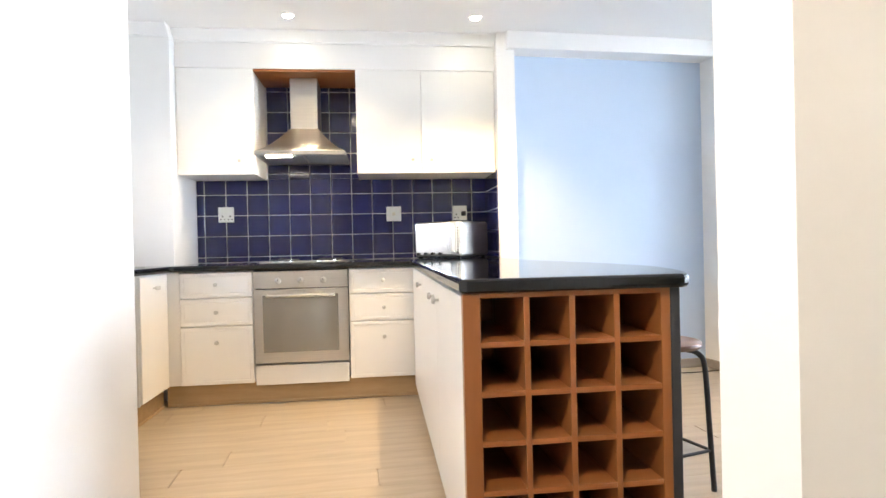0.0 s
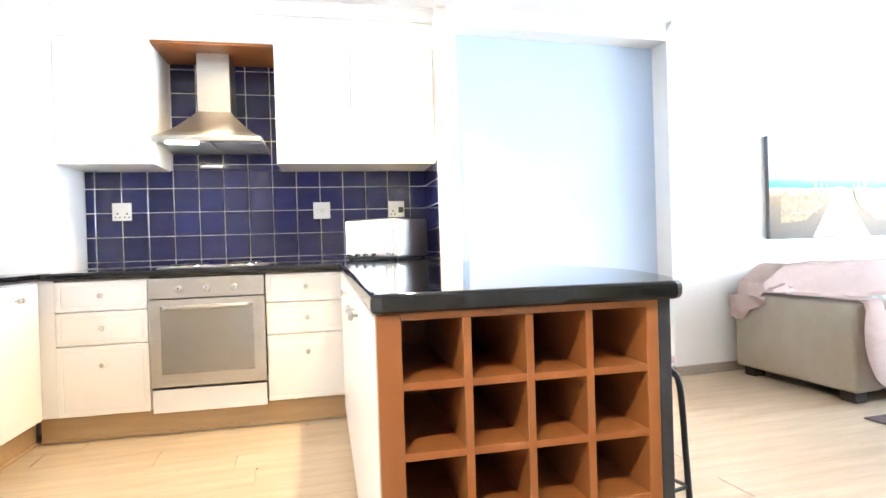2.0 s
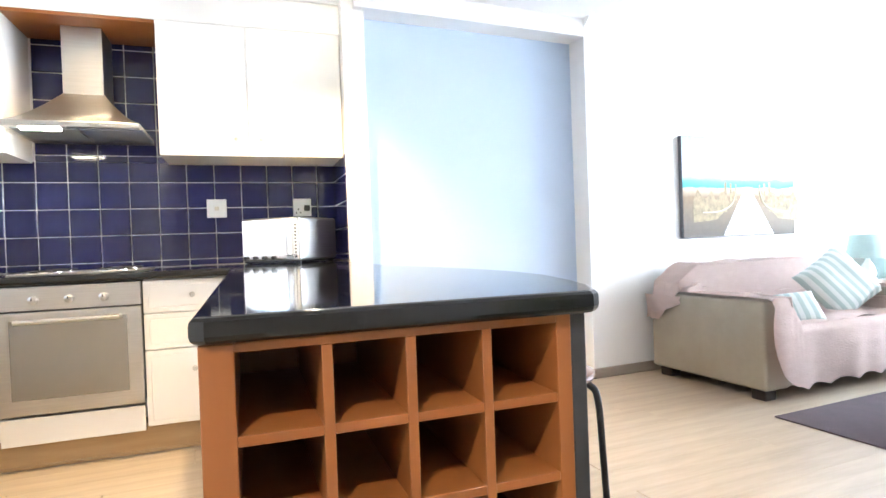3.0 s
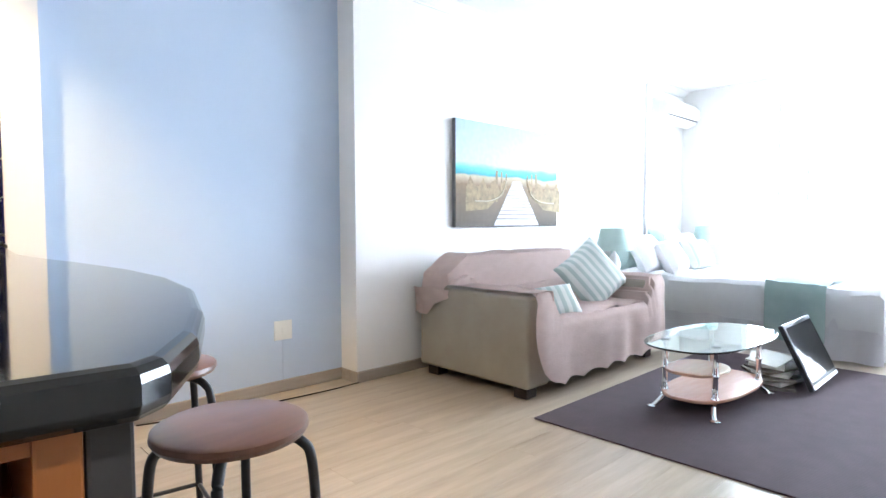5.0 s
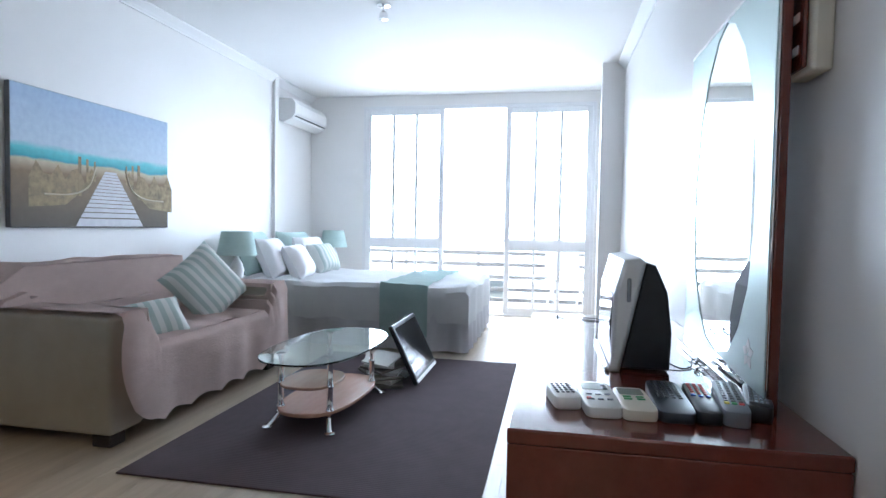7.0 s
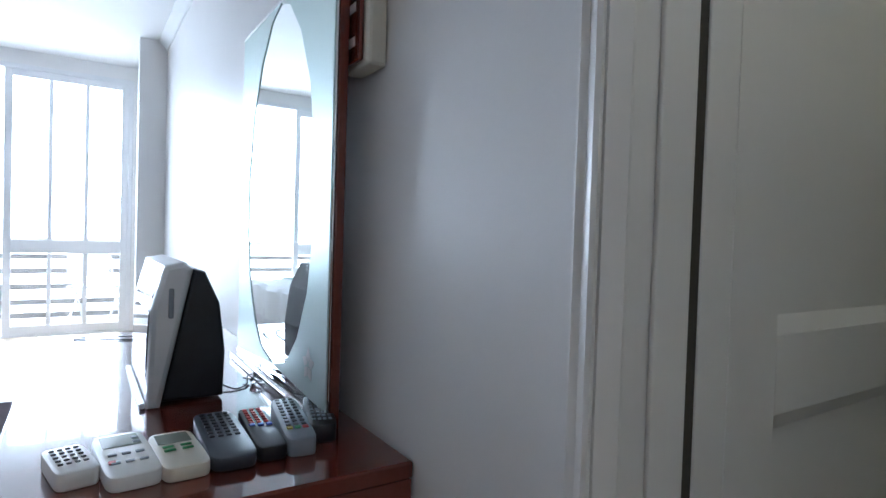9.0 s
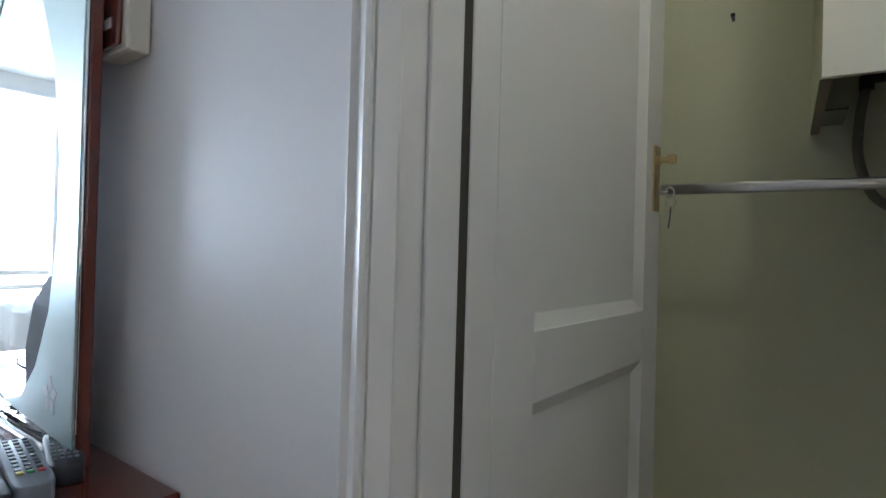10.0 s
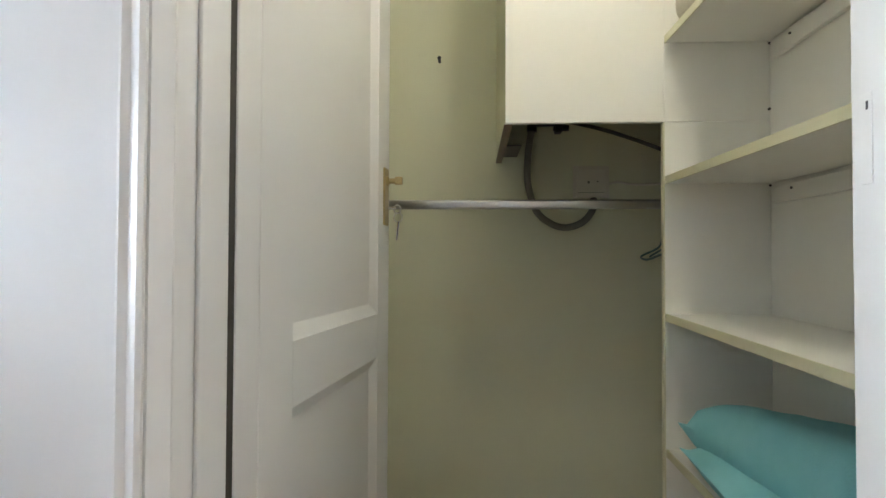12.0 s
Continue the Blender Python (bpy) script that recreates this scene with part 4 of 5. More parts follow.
def picture_mat():
    m, t, b = base("printed_beach_canvas", 0.65)
    tc = t.nodes.new("ShaderNodeTexCoord")
    sep = t.nodes.new("ShaderNodeSeparateXYZ")
    t.links.new(tc.outputs["Object"], sep.inputs[0])
    n = node(t, "ShaderNodeTexNoise", Scale=5.0, Detail=6.0)
    mp = node(t, "ShaderNodeMapping")
    mp.inputs["Scale"].default_value = (1, 1, 3)
    t.links.new(tc.outputs["Object"], mp.inputs[0])
    t.links.new(mp.outputs[0], n.inputs["Vector"])
    d = node(t, "ShaderNodeMath")
    d.operation = "MULTIPLY_ADD"
    d.inputs[1].default_value, d.inputs[2].default_value = 0.05, -0.025
    t.links.new(n.outputs["Fac"], d.inputs[0])
    add = node(t, "ShaderNodeMath")
    t.links.new(sep.outputs["Z"], add.inputs[0])
    t.links.new(d.outputs[0], add.inputs[1])
    mr = node(t, "ShaderNodeMapRange")
    mr.inputs["From Max"].default_value = PHT
    t.links.new(add.outputs[0], mr.inputs["Value"])
    r = ramp(t, mr.outputs[0], [(0.0, (0.07, 0.055, 0.035)), (0.4, (0.2, 0.13, 0.06)), (0.485, (0.5, 0.42, 0.28)), (0.5, (0.03, 0.3, 0.36)), (0.56, (0.12, 0.5, 0.55)), (0.6, (0.45, 0.56, 0.66)), (0.85, (0.4, 0.5, 0.65)), (1.0, (0.36, 0.48, 0.66))])
    n2 = node(t, "ShaderNodeTexNoise", Scale=26.0, Detail=8.0)
    t.links.new(tc.outputs["Object"], n2.inputs["Vector"])
    mix = t.nodes.new("ShaderNodeMix")
    mix.data_type, mix.blend_type = "RGBA", "OVERLAY"
    mix.inputs["Factor"].default_value = 0.22
    t.links.new(r.outputs[0], mix.inputs["A"])
    t.links.new(n2.outputs["Fac"], mix.inputs["B"])
    t.links.new(mix.outputs["Result"], b.inputs["Base Color"])
    return m


part("print", box(0.003, -0.0365, 0.003, PWD - 0.003, -0.0352, PHT - 0.003), picture_mat(), pic)
BOARD = varied("printed_pale_boards", (0.5, 0.5, 0.54), (0.66, 0.66, 0.68), 18, 0.65, 0, 0, 50)
ROPEM, _, _ = base("printed_rope", 0.7, 0, (0.55, 0.47, 0.33))
for k in range(14):
    u0, u1 = (k / 14) ** 0.7, ((k + 0.82) / 14) ** 0.7
    z0, z1 = 0.008 + 0.37 * u0, 0.008 + 0.37 * u1
    hw0, hw1 = 0.30 - 0.255 * u0, 0.30 - 0.255 * u1
    cx0, cx1 = 0.735 - 0.01 * u0, 0.735 - 0.01 * u1
    part("print_board", prism([(cx0 - hw0, z0), (cx0 + hw0, z0), (cx1 + hw1, z1), (cx1 - hw1, z1)], 0, 0.0008, m=Matrix.Translation((0, -0.0366, 0)) @ Matrix.Rotation(radians(90), 4, "X")), BOARD, pic)
DUNE = varied("printed_dune_grass", (0.09, 0.06, 0.03), (0.42, 0.32, 0.16), 22, 0.7, 0, 0, 60)
for sgn, cx in ((-1, 0.66), (1, 0.80)):
    part("print_dune", prism([(cx + sgn * (0.05 + 0.05 * k + 0.0), 0.34 + 0.055 * math.sin(k * 2.3) + 0.03 * noise.noise((k * 0.7, sgn, 0))) for k in range(11)] + [(cx + sgn * 0.55, 0.12), (cx + sgn * 0.3, 0.14), (cx + sgn * 0.12, 0.27)], 0, 0.0006, m=Matrix.Translation((0, -0.0366, 0)) @ Matrix.Rotation(radians(90), 4, "X")), DUNE, pic)
    part("print_rope", tube([(cx + sgn * 0.06, -0.0366, 0.40), (cx + sgn * 0.12, -0.0366, 0.27), (cx + sgn * 0.25, -0.0366, 0.21), (cx + sgn * 0.45, -0.0366, 0.2)], 0.006, 6), ROPEM, pic)
    for k in range(3):
        px_ = cx + sgn * (0.07 + 0.06 * k)
        part("print_post", box(px_ - 0.006 - 0.003 * k, -0.0376, 0.30 - 0.05 * k, px_ + 0.006 + 0.003 * k, -0.0364, 0.43 + 0.01 * k), DUNE, pic)

# air conditioner
ac = thing("air_conditioner", "white split air conditioner unit on the wall", "air conditioner", at=pose(7.16, 4.458, 2.195))
part("casing", drawn([(0, 0.03), (-0.06, 0.0), (-0.17, 0.045), (-0.205, 0.1), (-0.205, 0.21), (-0.17, 0.262), (0, 0.27)], 0.0, 0.88, 0.006), WHITEP, ac)
part("front_panel", drawn([(-0.2065, 0.105), (-0.2095, 0.11), (-0.2095, 0.205), (-0.2065, 0.21)], 0.01, 0.87), WHITEP, ac)
part("outlet_slot", box(0.04, -0.201, 0.066, 0.84, -0.15, 0.074), BLACKP, ac)

# lamps at the bed


def bedside(x):
    n = thing("nightstand", "white bedside table beside the bed", "nightstand", at=pose(x, 4.06, 0), group="bedside tables")
    part("top", box(-0.21, -0.2, 0.48, 0.21, 0.2, 0.50, 0.004), CABW, n)
    part("body", box(-0.2, -0.19, 0.12, 0.2, 0.19, 0.48, 0.003), CABW, n)
    for a in (-0.18, 0.15):
        for c in (-0.17, 0.14):
            part("leg", box(a, c, 0, a + 0.03, c + 0.03, 0.12), CABW, n)
    part("drawer", box(-0.19, -0.205, 0.3, 0.19, -0.19, 0.46, 0.003), CABW, n)
    t_ = thing("table_lamp", "white table lamp with a sage drum shade", "lamp", at=pose(x, 4.03, 0.50), group="bedside lamps")
    part("base", turned([(0.075, 0), (0.078, 0.012), (0.03, 0.03), (0.045, 0.09), (0.06, 0.16), (0.04, 0.23), (0.014, 0.27), (0.012, 0.34)], 24), WHITEC, t_, smooth=True)
    b = bmesh.new()
    for r0, r1, z0, z1 in ((0.165, 0.125, 0.29, 0.49), (0.121, 0.161, 0.49, 0.29)):
        lo = [b.verts.new((r0 * math.cos(2 * math.pi * k / 32), r0 * math.sin(2 * math.pi * k / 32), z0)) for k in range(32)]
        hi_ = [b.verts.new((r1 * math.cos(2 * math.pi * k / 32), r1 * math.sin(2 * math.pi * k / 32), z1)) for k in range(32)]
        for k in range(32):
            b.faces.new((lo[k], lo[(k + 1) % 32], hi_[(k + 1) % 32], hi_[k]))
    part("shade", b, SAGE, t_, smooth=True)


bedside(5.62)
bedside(7.76)

# bed: head against the north wall
BX0, BX1, BY0, BY1 = 5.87, 7.42, 2.10, 4.36
bed = thing("bed", "double bed with white linen and pale valance", "bed")
part("base", box(BX0 + 0.03, BY0 + 0.03, 0.05, BX1 - 0.03, BY1, 0.30), GREYC, bed)
part("mattress", box(BX0, BY0, 0.30, BX1, BY1, 0.52, 0.05, 3), WHITEC, bed, smooth=True)
part("headboard", box(BX0, BY1 + 0.002, 0.0, BX1, BY1 + 0.04, 0.8, 0.01), CABW, bed)


def valance(u, v):
    per = (BY1 - BY0) + (BX1 - BX0) + (BY1 - BY0)
    s = u * per
    w = 0.015 * math.sin(u * 150) * (0.4 + v)
    z = 0.33 - 0.31 * v
    if s < BY1 - BY0:
        return (BX0 - 0.01 + w, BY1 - s, z)
    s -= BY1 - BY0
    if s < BX1 - BX0:
        return (BX0 + s, BY0 - 0.01 + w, z)
    s -= BX1 - BX0
    return (BX1 + 0.01 + w, BY0 + s, z)


part("valance", sheet(260, 4, valance, 0.003), GREYC, bed, smooth=True)


def duvet(u, v):
    x = BX0 - 0.18 + (BX1 - BX0 + 0.36) * u
    y = BY0 - 0.18 + (BY1 - BY0 - 0.38) * v
    dx = max(BX0 - x, x - BX1, 0)
    dy = max(BY0 - y, 0)
    z = 0.56 + 0.024 * noise.noise((x * 3.5, y * 3.5, 0)) + 0.008 * noise.noise((x * 11, y * 11, 3)) - 1.7 * dx - 1.7 * dy
    if dx > 0:
        x = (BX0 - 0.025 if x < BX0 else BX1 + 0.025) + 0.01 * math.sin(y * 14)
    if dy > 0:
        y = BY0 - 0.025 + 0.012 * math.sin(x * 13)
    return (x, y, z)


tagged(part("duvet", sheet(60, 70, duvet, 0.01), WHITEC, smooth=True), "white duvet spread over the bed", "duvet")


def runner(u, v):
    x, y, z = duvet(0.0 + u * 0.98, 0.27 + 0.22 * v)
    if u < 0.1:
        z -= (0.1 - u) * 1.4
    off = 0.02
    return (x - (off if u < 0.12 else -off if u > 0.88 else 0), y, z + 0.018)


tagged(part("bed_runner", sheet(60, 14, runner, 0.006), SAGE, smooth=True), "sage green throw folded across the bed", "blanket")
for k, (px_, py_, pz_, w, h, mt, rx, rz, lb) in enumerate(((6.2, 4.2, 0.78, 0.6, 0.42, SAGE, 72, 4, "sage pillow against the headboard"), (7.08, 4.2, 0.78, 0.6, 0.42, SAGE, 72, -4, "sage pillow against the headboard"), (6.2, 4.0, 0.74, 0.5, 0.4, GREYC, 66, 8, "pale grey pillow leaning on the sage one"), (7.05, 4.0, 0.74, 0.5, 0.4, WHITEC, 66, -6, "white pillow leaning on the sage one"), (6.35, 3.82, 0.70, 0.44, 0.36, GREYC, 60, 10, "small pale grey cushion in front of the pillows"), (6.95, 3.82, 0.70, 0.4, 0.34, CUSH, 60, -8, "small striped cushion in front of the pillows"))):
    cushion("pillow", lb, w, h, 0.2, mt, pose(px_, py_, pz_, rx, 0, rz), 10 + k, "pillow")

# ceiling spot bar
sb = thing("ceiling_spotlight", "small chrome ceiling spotlight", "lamp", at=pose(5.26, 2.66, CEIL))
part("rose", turned([(0.05, 0), (0.05, -0.014), (0.03, -0.022)], 20), CHROME, sb, smooth=True)
part("stem", cyl((0, 0, -0.02), (0, 0, -0.05), 0.006), CHROME, sb)
part("head", turned([(0.014, -0.05), (0.028, -0.065), (0.032, -0.11), (0.026, -0.112)], 20), CHROME, sb, smooth=True)

# ---- dressing table with television, mirror and remotes ----
DZ = 0.70
dk = thing("dressing_table", "polished mahogany dressing table along the wall", "table")
part("top", box(2.29, 0.934, DZ - 0.028, 3.72, 1.498, DZ, 0.004), MAHOG, dk)
part("side_panel", box(2.2905, 0.936, 0, 2.32, 1.497, DZ - 0.0285, 0.002), MAHOG, dk)
part("side_panel", box(3.69, 0.936, 0, 3.7195, 1.497, DZ - 0.0285, 0.002), MAHOG, dk)
part("back_panel", box(2.321, 0.936, 0.08, 3.689, 0.95, DZ - 0.029), MAHOG, dk)
for k in range(3):
    d = part("drawer", box(2.323 + k * 0.456, 1.466, 0.36, 2.323 + k * 0.456 + 0.45, 1.484, DZ - 0.034, 0.003), MAHOG, dk)

mi = thing("dressing_mirror", "arched mirror with cut border in mahogany board", "mirror")
part("backing", box(2.483, 0.982, DZ, 3.176, 1.0, 1.60, 0.003), MAHOG, mi)
part("ledge", box(2.49, 1.0005, DZ, 3.172, 1.028, DZ + 0.018, 0.003), MAHOG, mi)
part("mirror_glass", box(2.486, 1.0005, DZ + 0.019, 3.172, 1.0055, 1.596, 0.002), MIRROR, mi, "bevelled mirror glass")
MCX, MHW = 2.829, 0.338
for s in (-1, 1):
    o = [(s * MHW, DZ + 0.03), (s * MHW, 1.585)] + [(s * x, z) for x, z in [(0.0, 1.585), (0.07, 1.56), (0.15, 1.48), (0.215, 1.36), (0.25, 1.2), (0.25, 1.06), (0.225, 0.94), (0.17, 0.84), (0.1, 0.775), (0.0, 0.752)]]
    part("frosted_border", prism(o, 0, 0.0015, m=Matrix.Translation((MCX, 1.006, 0)) @ Matrix.Rotation(radians(90), 4, "X") @ Matrix.Diagonal((1, 1, -1, 1))), FROST, mi, "frosted cut border")
for x0, z0, x1, z1 in ((2.487, DZ + 0.0195, 3.171, DZ + 0.032), (2.487, 1.584, 3.171, 1.5955)):
    part("bevel", prism([(0, 0), (0.0035, 0.0), (0.0008, z1 - z0), (0, z1 - z0)], x0, x1, m=Matrix.Translation((0, 1.0058, z0)) @ Matrix(((0, 0, 1, 0), (1, 0, 0, 0), (0, 1, 0, 0), (0, 0, 0, 1)))), MIRROR, mi, "bright bevelled edge")
for k in range(5):
    a = radians(18 + 72 * k)
    part("etched_petal", prism([(0.004, 0), (0.017, 0.011), (0.034, 0), (0.017, -0.011)], 0, 0.0015, m=Matrix.Translation((2.585, 1.0085, 0.80)) @ Matrix.Rotation(radians(90), 4, "X") @ Matrix.Rotation(a, 4, "Z")), WHITEP, mi)

tv = thing("television", "small deep television, silver front and black back", "television", at=pose(2.945, 1.178, DZ, 0, 0, 0))
# side outline in depth and height, drawn out along the width
part("back_case", drawn([(-0.052, 0.006), (-0.055, 0.10), (-0.042, 0.205), (-0.012, 0.272), (0.012, 0.278), (0.070, 0.006)], -0.17, 0.19, 0.008), BLACKP, tv)
part("front_case", drawn([(0.071, 0.0), (0.014, 0.279), (0.03, 0.292), (0.068, 0.285), (0.09, 0.2), (0.096, 0.0)], -0.19, 0.2, 0.01), SILVERP, tv)
part("screen", drawn([(0.095, 0.04), (0.083, 0.235), (0.0925, 0.19), (0.097, 0.1)], -0.16, 0.16), SCREEN, tv)
part("side_grip", box(-0.193, 0.05, 0.18, -0.1895, 0.06, 0.24, 0.003), GREYP, tv)
part("front_foot", box(-0.18, 0.0965, 0.0, 0.19, 0.108, 0.012, 0.004), SILVERP, tv)


def remote(x, y, rz, w, l, h, mat, keys, keymat, label, lcd=False, extra=()):
    r = thing("remote_control", label, "remote control", at=pose(x, y, DZ, 0, 0, rz), group="remote controls in a row")
    part("case", prism(stadium(0, 0, l / 2, w / 2, 32, 6), 0, h, 0.004), mat, r, smooth=True)
    if lcd:
        part("display", box(l * 0.14, -w * 0.36, h, l * 0.42, w * 0.36, h + 0.001, 0.0004, 1), LCD, r)
    nx, ny, xa, xb = keys
    for i in range(nx):
        for j in range(ny):
            cx = xa * l + (xb - xa) * l * i / max(nx - 1, 1)
            cy = (j - (ny - 1) / 2) * w * 0.74 / ny
            part("key", box(cx - l * 0.018, cy - w * 0.24 / ny, h, cx + l * 0.018, cy + w * 0.24 / ny, h + 0.0025, 0.0008, 1), keymat, r)
    for ex, ey, em in extra:
        part("key", box(ex * l - 0.005, ey * w - 0.005, h, ex * l + 0.005, ey * w + 0.005, h + 0.003, 0.001, 1), em, r)
    return r


remote(2.478, 1.396, 12, 0.056, 0.115, 0.026, WHITEP, (5, 4, -0.2, 0.34), BLACKP, "small white rounded remote control")
remote(2.478, 1.326, 5, 0.074, 0.19, 0.022, WHITEP, (2, 3, -0.22, -0.04), GREYP, "white air conditioner remote with display", True, ((-0.2, 0.3, REDB), (0.2, -0.28, GREYP), (0.3, -0.28, GREYP)))
remote(2.462, 1.256, 3, 0.068, 0.16, 0.022, CREAMP, (2, 2, -0.06, 0.04), GREENB, "cream air conditioner remote with green keys", True)
remote(2.502, 1.182, -2, 0.072, 0.235, 0.022, DKGREY, (8, 4, -0.08, 0.42), BLACKP, "dark grey television remote with a round pad")
remote(2.500, 1.12, -4, 0.05, 0.215, 0.024, BLACKP, (6, 3, 0.08, 0.42), REDB, "black and silver remote with blue and red keys", False, ((0.0, 0.0, BLUEB), (0.02, 0.28, BLUEB), (0.0, -0.28, BLUEB)))
remote(2.505, 1.064, -9, 0.052, 0.235, 0.03, GREYP, (9, 3, -0.2, 0.44), BLACKP, "silver grey remote with coloured keys", False, ((-0.27, -0.25, REDB), (-0.27, 0.0, GREENB), (-0.27, 0.25, YELLB)))
remote(2.52, 1.008, -15, 0.05, 0.185, 0.032, BLACKP, (8, 4, -0.34, 0.4), GREYP, "black remote lying askew at the row's end")
for pts, lb in (([(2.86, 1.115, DZ + 0.01), (2.83, 1.09, DZ + 0.003), (2.85, 1.06, DZ + 0.004), (2.90, 1.045, DZ + 0.012), (2.88, 1.03, DZ + 0.018), (2.85, 1.05, DZ + 0.012), (2.885, 1.035, DZ + 0.006), (2.915, 1.03, DZ + 0.016), (2.86, 1.04, DZ + 0.02), (2.84, 1.025, DZ + 0.01), (2.90, 1.055, DZ + 0.008)], "black cable coiled on the dressing table"), ([(3.13, 1.215, DZ + 0.012), (3.3, 1.2, DZ + 0.003), (3.50, 1.21, DZ + 0.003), (3.56, 1.27, DZ + 0.003), (3.57, 1.36, DZ + 0.003), (3.62, 1.40, DZ + 0.003), (3.65, 1.37, DZ + 0.003), (3.61, 1.29, DZ + 0.004), (3.58, 1.22, DZ + 0.006), (3.52, 1.17, DZ + 0.003), (3.4, 1.16, DZ + 0.003)], "black cable lying along the table top")):
    tagged(part("cable", tube(pts, 0.0019, 8), CABLE, smooth=True), lb, "cable")

mb = thing("multiplug_socket", "cream and brown surface socket strip on the wall", "socket", at=pose(2.486, 0.9315, 1.445))
part("case", box(-0.055, 0, -0.085, 0.05, 0.036, 0.22, 0.006), CREAMP, mb)
part("front_plate", box(-0.035, 0.0365, -0.075, 0.045, 0.044, 0.21, 0.004), MAHOG, mb, "brown front plate")
for k in range(4):
    part("pin_hole", box(-0.012, 0.0442, -0.045 + k * 0.062, 0.016, 0.0455, -0.028 + k * 0.062, 0.0004, 1), WHITEP, mb)
s3 = plate("wall_socket", "white wall socket on the pale blue niche wall", pose(2.60, 4.60, 0.385), 0.12, 0.12)
part("rocker", box(-0.014, -0.02, -0.02, 0.02, -0.0095, 0.02, 0.003), WHITEP, s3)
tagged(part("cable_duct", box(2.596, 4.596, 0.076, 2.604, 4.5998, 0.324), BLUE), "painted-over cable duct below the socket", "cable duct")
tagged(part("power_cord", tube([(3.02, 4.39, 0.012), (2.8, 4.40, 0.006), (2.4, 4.43, 0.006), (2.0, 4.5, 0.006), (1.75, 4.57, 0.006)], 0.004, 8), CABLE, smooth=True), "dark cable lying along the skirting", "cable")

lined(before, LIVING)

# ---- closet ----
# hinged at the inner edge of the east reveal; the leaf runs along +x of its own axes, its seen face is -y
LW, LT = 0.77, 0.036
dr = thing("closet_door", "white two-panel closet door standing open inwards", "door", at=pose(RX - 0.002, 0.70, 0, 0, 0, -90))


def door_leaf():
    """Stiles and rails with two sunk panels, each edged by a bevelled moulding."""
    xa, xb = 0.178, LW - 0.105
    part("stile", box(0.0, 0, 0.02, xa, LT, 2.24, 0.003), TRIM, dr)
    part("stile", box(xb, 0, 0.02, LW, LT, 2.24, 0.003), TRIM, dr)
    part("stile_seam", box(0.062, -0.0012, 0.02, 0.070, 0.0, 2.24), TRIM, dr)
    for z0, z1 in ((0.02, 0.22), (0.77, 0.88), (2.12, 2.24)):
        part("rail", box(xa, 0.0005, z0, xb, LT - 0.0005, z1, 0.002), TRIM, dr)
    for z0, z1 in ((0.22, 0.77), (0.88, 2.12)):
        b = bmesh.new()
        o = [(xa, z0), (xb, z0), (xb, z1), (xa, z1)]
        i1 = 0.024
        n_ = [(xa + i1, z0 + i1), (xb - i1, z0 + i1), (xb - i1, z1 - i1), (xa + i1, z1 - i1)]
        for ya, yc in ((0.002, 0.015), (LT - 0.002, LT - 0.015)):
            vo = [b.verts.new((x, ya, z)) for x, z in o]
            vi = [b.verts.new((x, yc, z)) for x, z in n_]
            for k in range(4):
                b.faces.new((vo[k], vo[(k + 1) % 4], vi[(k + 1) % 4], vi[k]))
            b.faces.new(vi)
        bmesh.ops.recalc_face_normals(b, faces=b.faces[:])
        part("panel", b, TRIM, dr)


door_leaf()
HXL = LW - 0.042
hp = part("handle_plate", box(HXL - 0.02, -0.005, 1.10, HXL + 0.02, 0.0, 1.248, 0.002), BRASS, dr, "worn brass lock plate")
part("thumb_turn", turned([(0.013, 0), (0.013, 0.004), (0.007, 0.007), (0.007, 0.024)], 16, m=Matrix.Translation((HXL, -0.005, 1.215)) @ Matrix.Rotation(radians(90), 4, "X")), BRASS, hp, smooth=True)
part("thumb_grip", box(HXL - 0.006, -0.046, 1.205, HXL + 0.006, -0.026, 1.226, 0.003), BRASS, hp)
part("key", tube([(HXL, -0.004, 1.145), (HXL, -0.03, 1.145)], 0.0035, 8), CHROME, hp)
part("key_bow", tube([(HXL, -0.033 + 0.009 * math.cos(a), 1.142 + 0.011 * math.sin(a)) for a in (radians(36 * k) for k in range(11))], 0.0022, 6, steps=2), CHROME, hp, smooth=True)
part("key_ring", tube([(HXL + 0.003, -0.034 + 0.011 * math.cos(a), 1.121 + 0.012 * math.sin(a)) for a in (radians(36 * k) for k in range(11))], 0.0014, 6, steps=2), CHROME, hp, smooth=True)
part("key_tag", tube([(HXL, -0.036, 1.11), (HXL, -0.034, 1.09), (HXL, -0.031, 1.062)], 0.0028, 8), CHROME, hp, smooth=True)

# the closet's inside stands a little out of line with the door wall; x runs west, y into the depth, from the box's corner
CLOSET = pose(1.507, -0.10, 0, 0, 0, 186.3)
before = names()
DW = 0.594            # the back wall, behind the boarding
AP, AW = 0.41, 0.677  # shelf front line and west wall
wall("wall_closet_back", -0.62, DW, AW + 0.12, DW + 0.1, mat=CUPB, label="cream painted back wall of the closet")
wall("wall_closet_east", -0.52, -0.86, -0.42, DW - 0.001, mat=CUPB, label="cream painted side wall of the closet")
wall("wall_closet_west", AW, -0.76, AW + 0.1, DW - 0.001, mat=SHELFW, label="off-white painted side wall of the closet")
bxc = thing("closet_box", "white boarded box above the hanging rail", "cabinet")
ZB = 1.372
part("front_board", box(0.0, 0.0, ZB, AP - 0.001, 0.016, CEIL), SHELFW, bxc)
part("side_board", box(0.0, 0.0165, ZB + 0.001, 0.016, DW - 0.002, CEIL), CUPB, bxc)
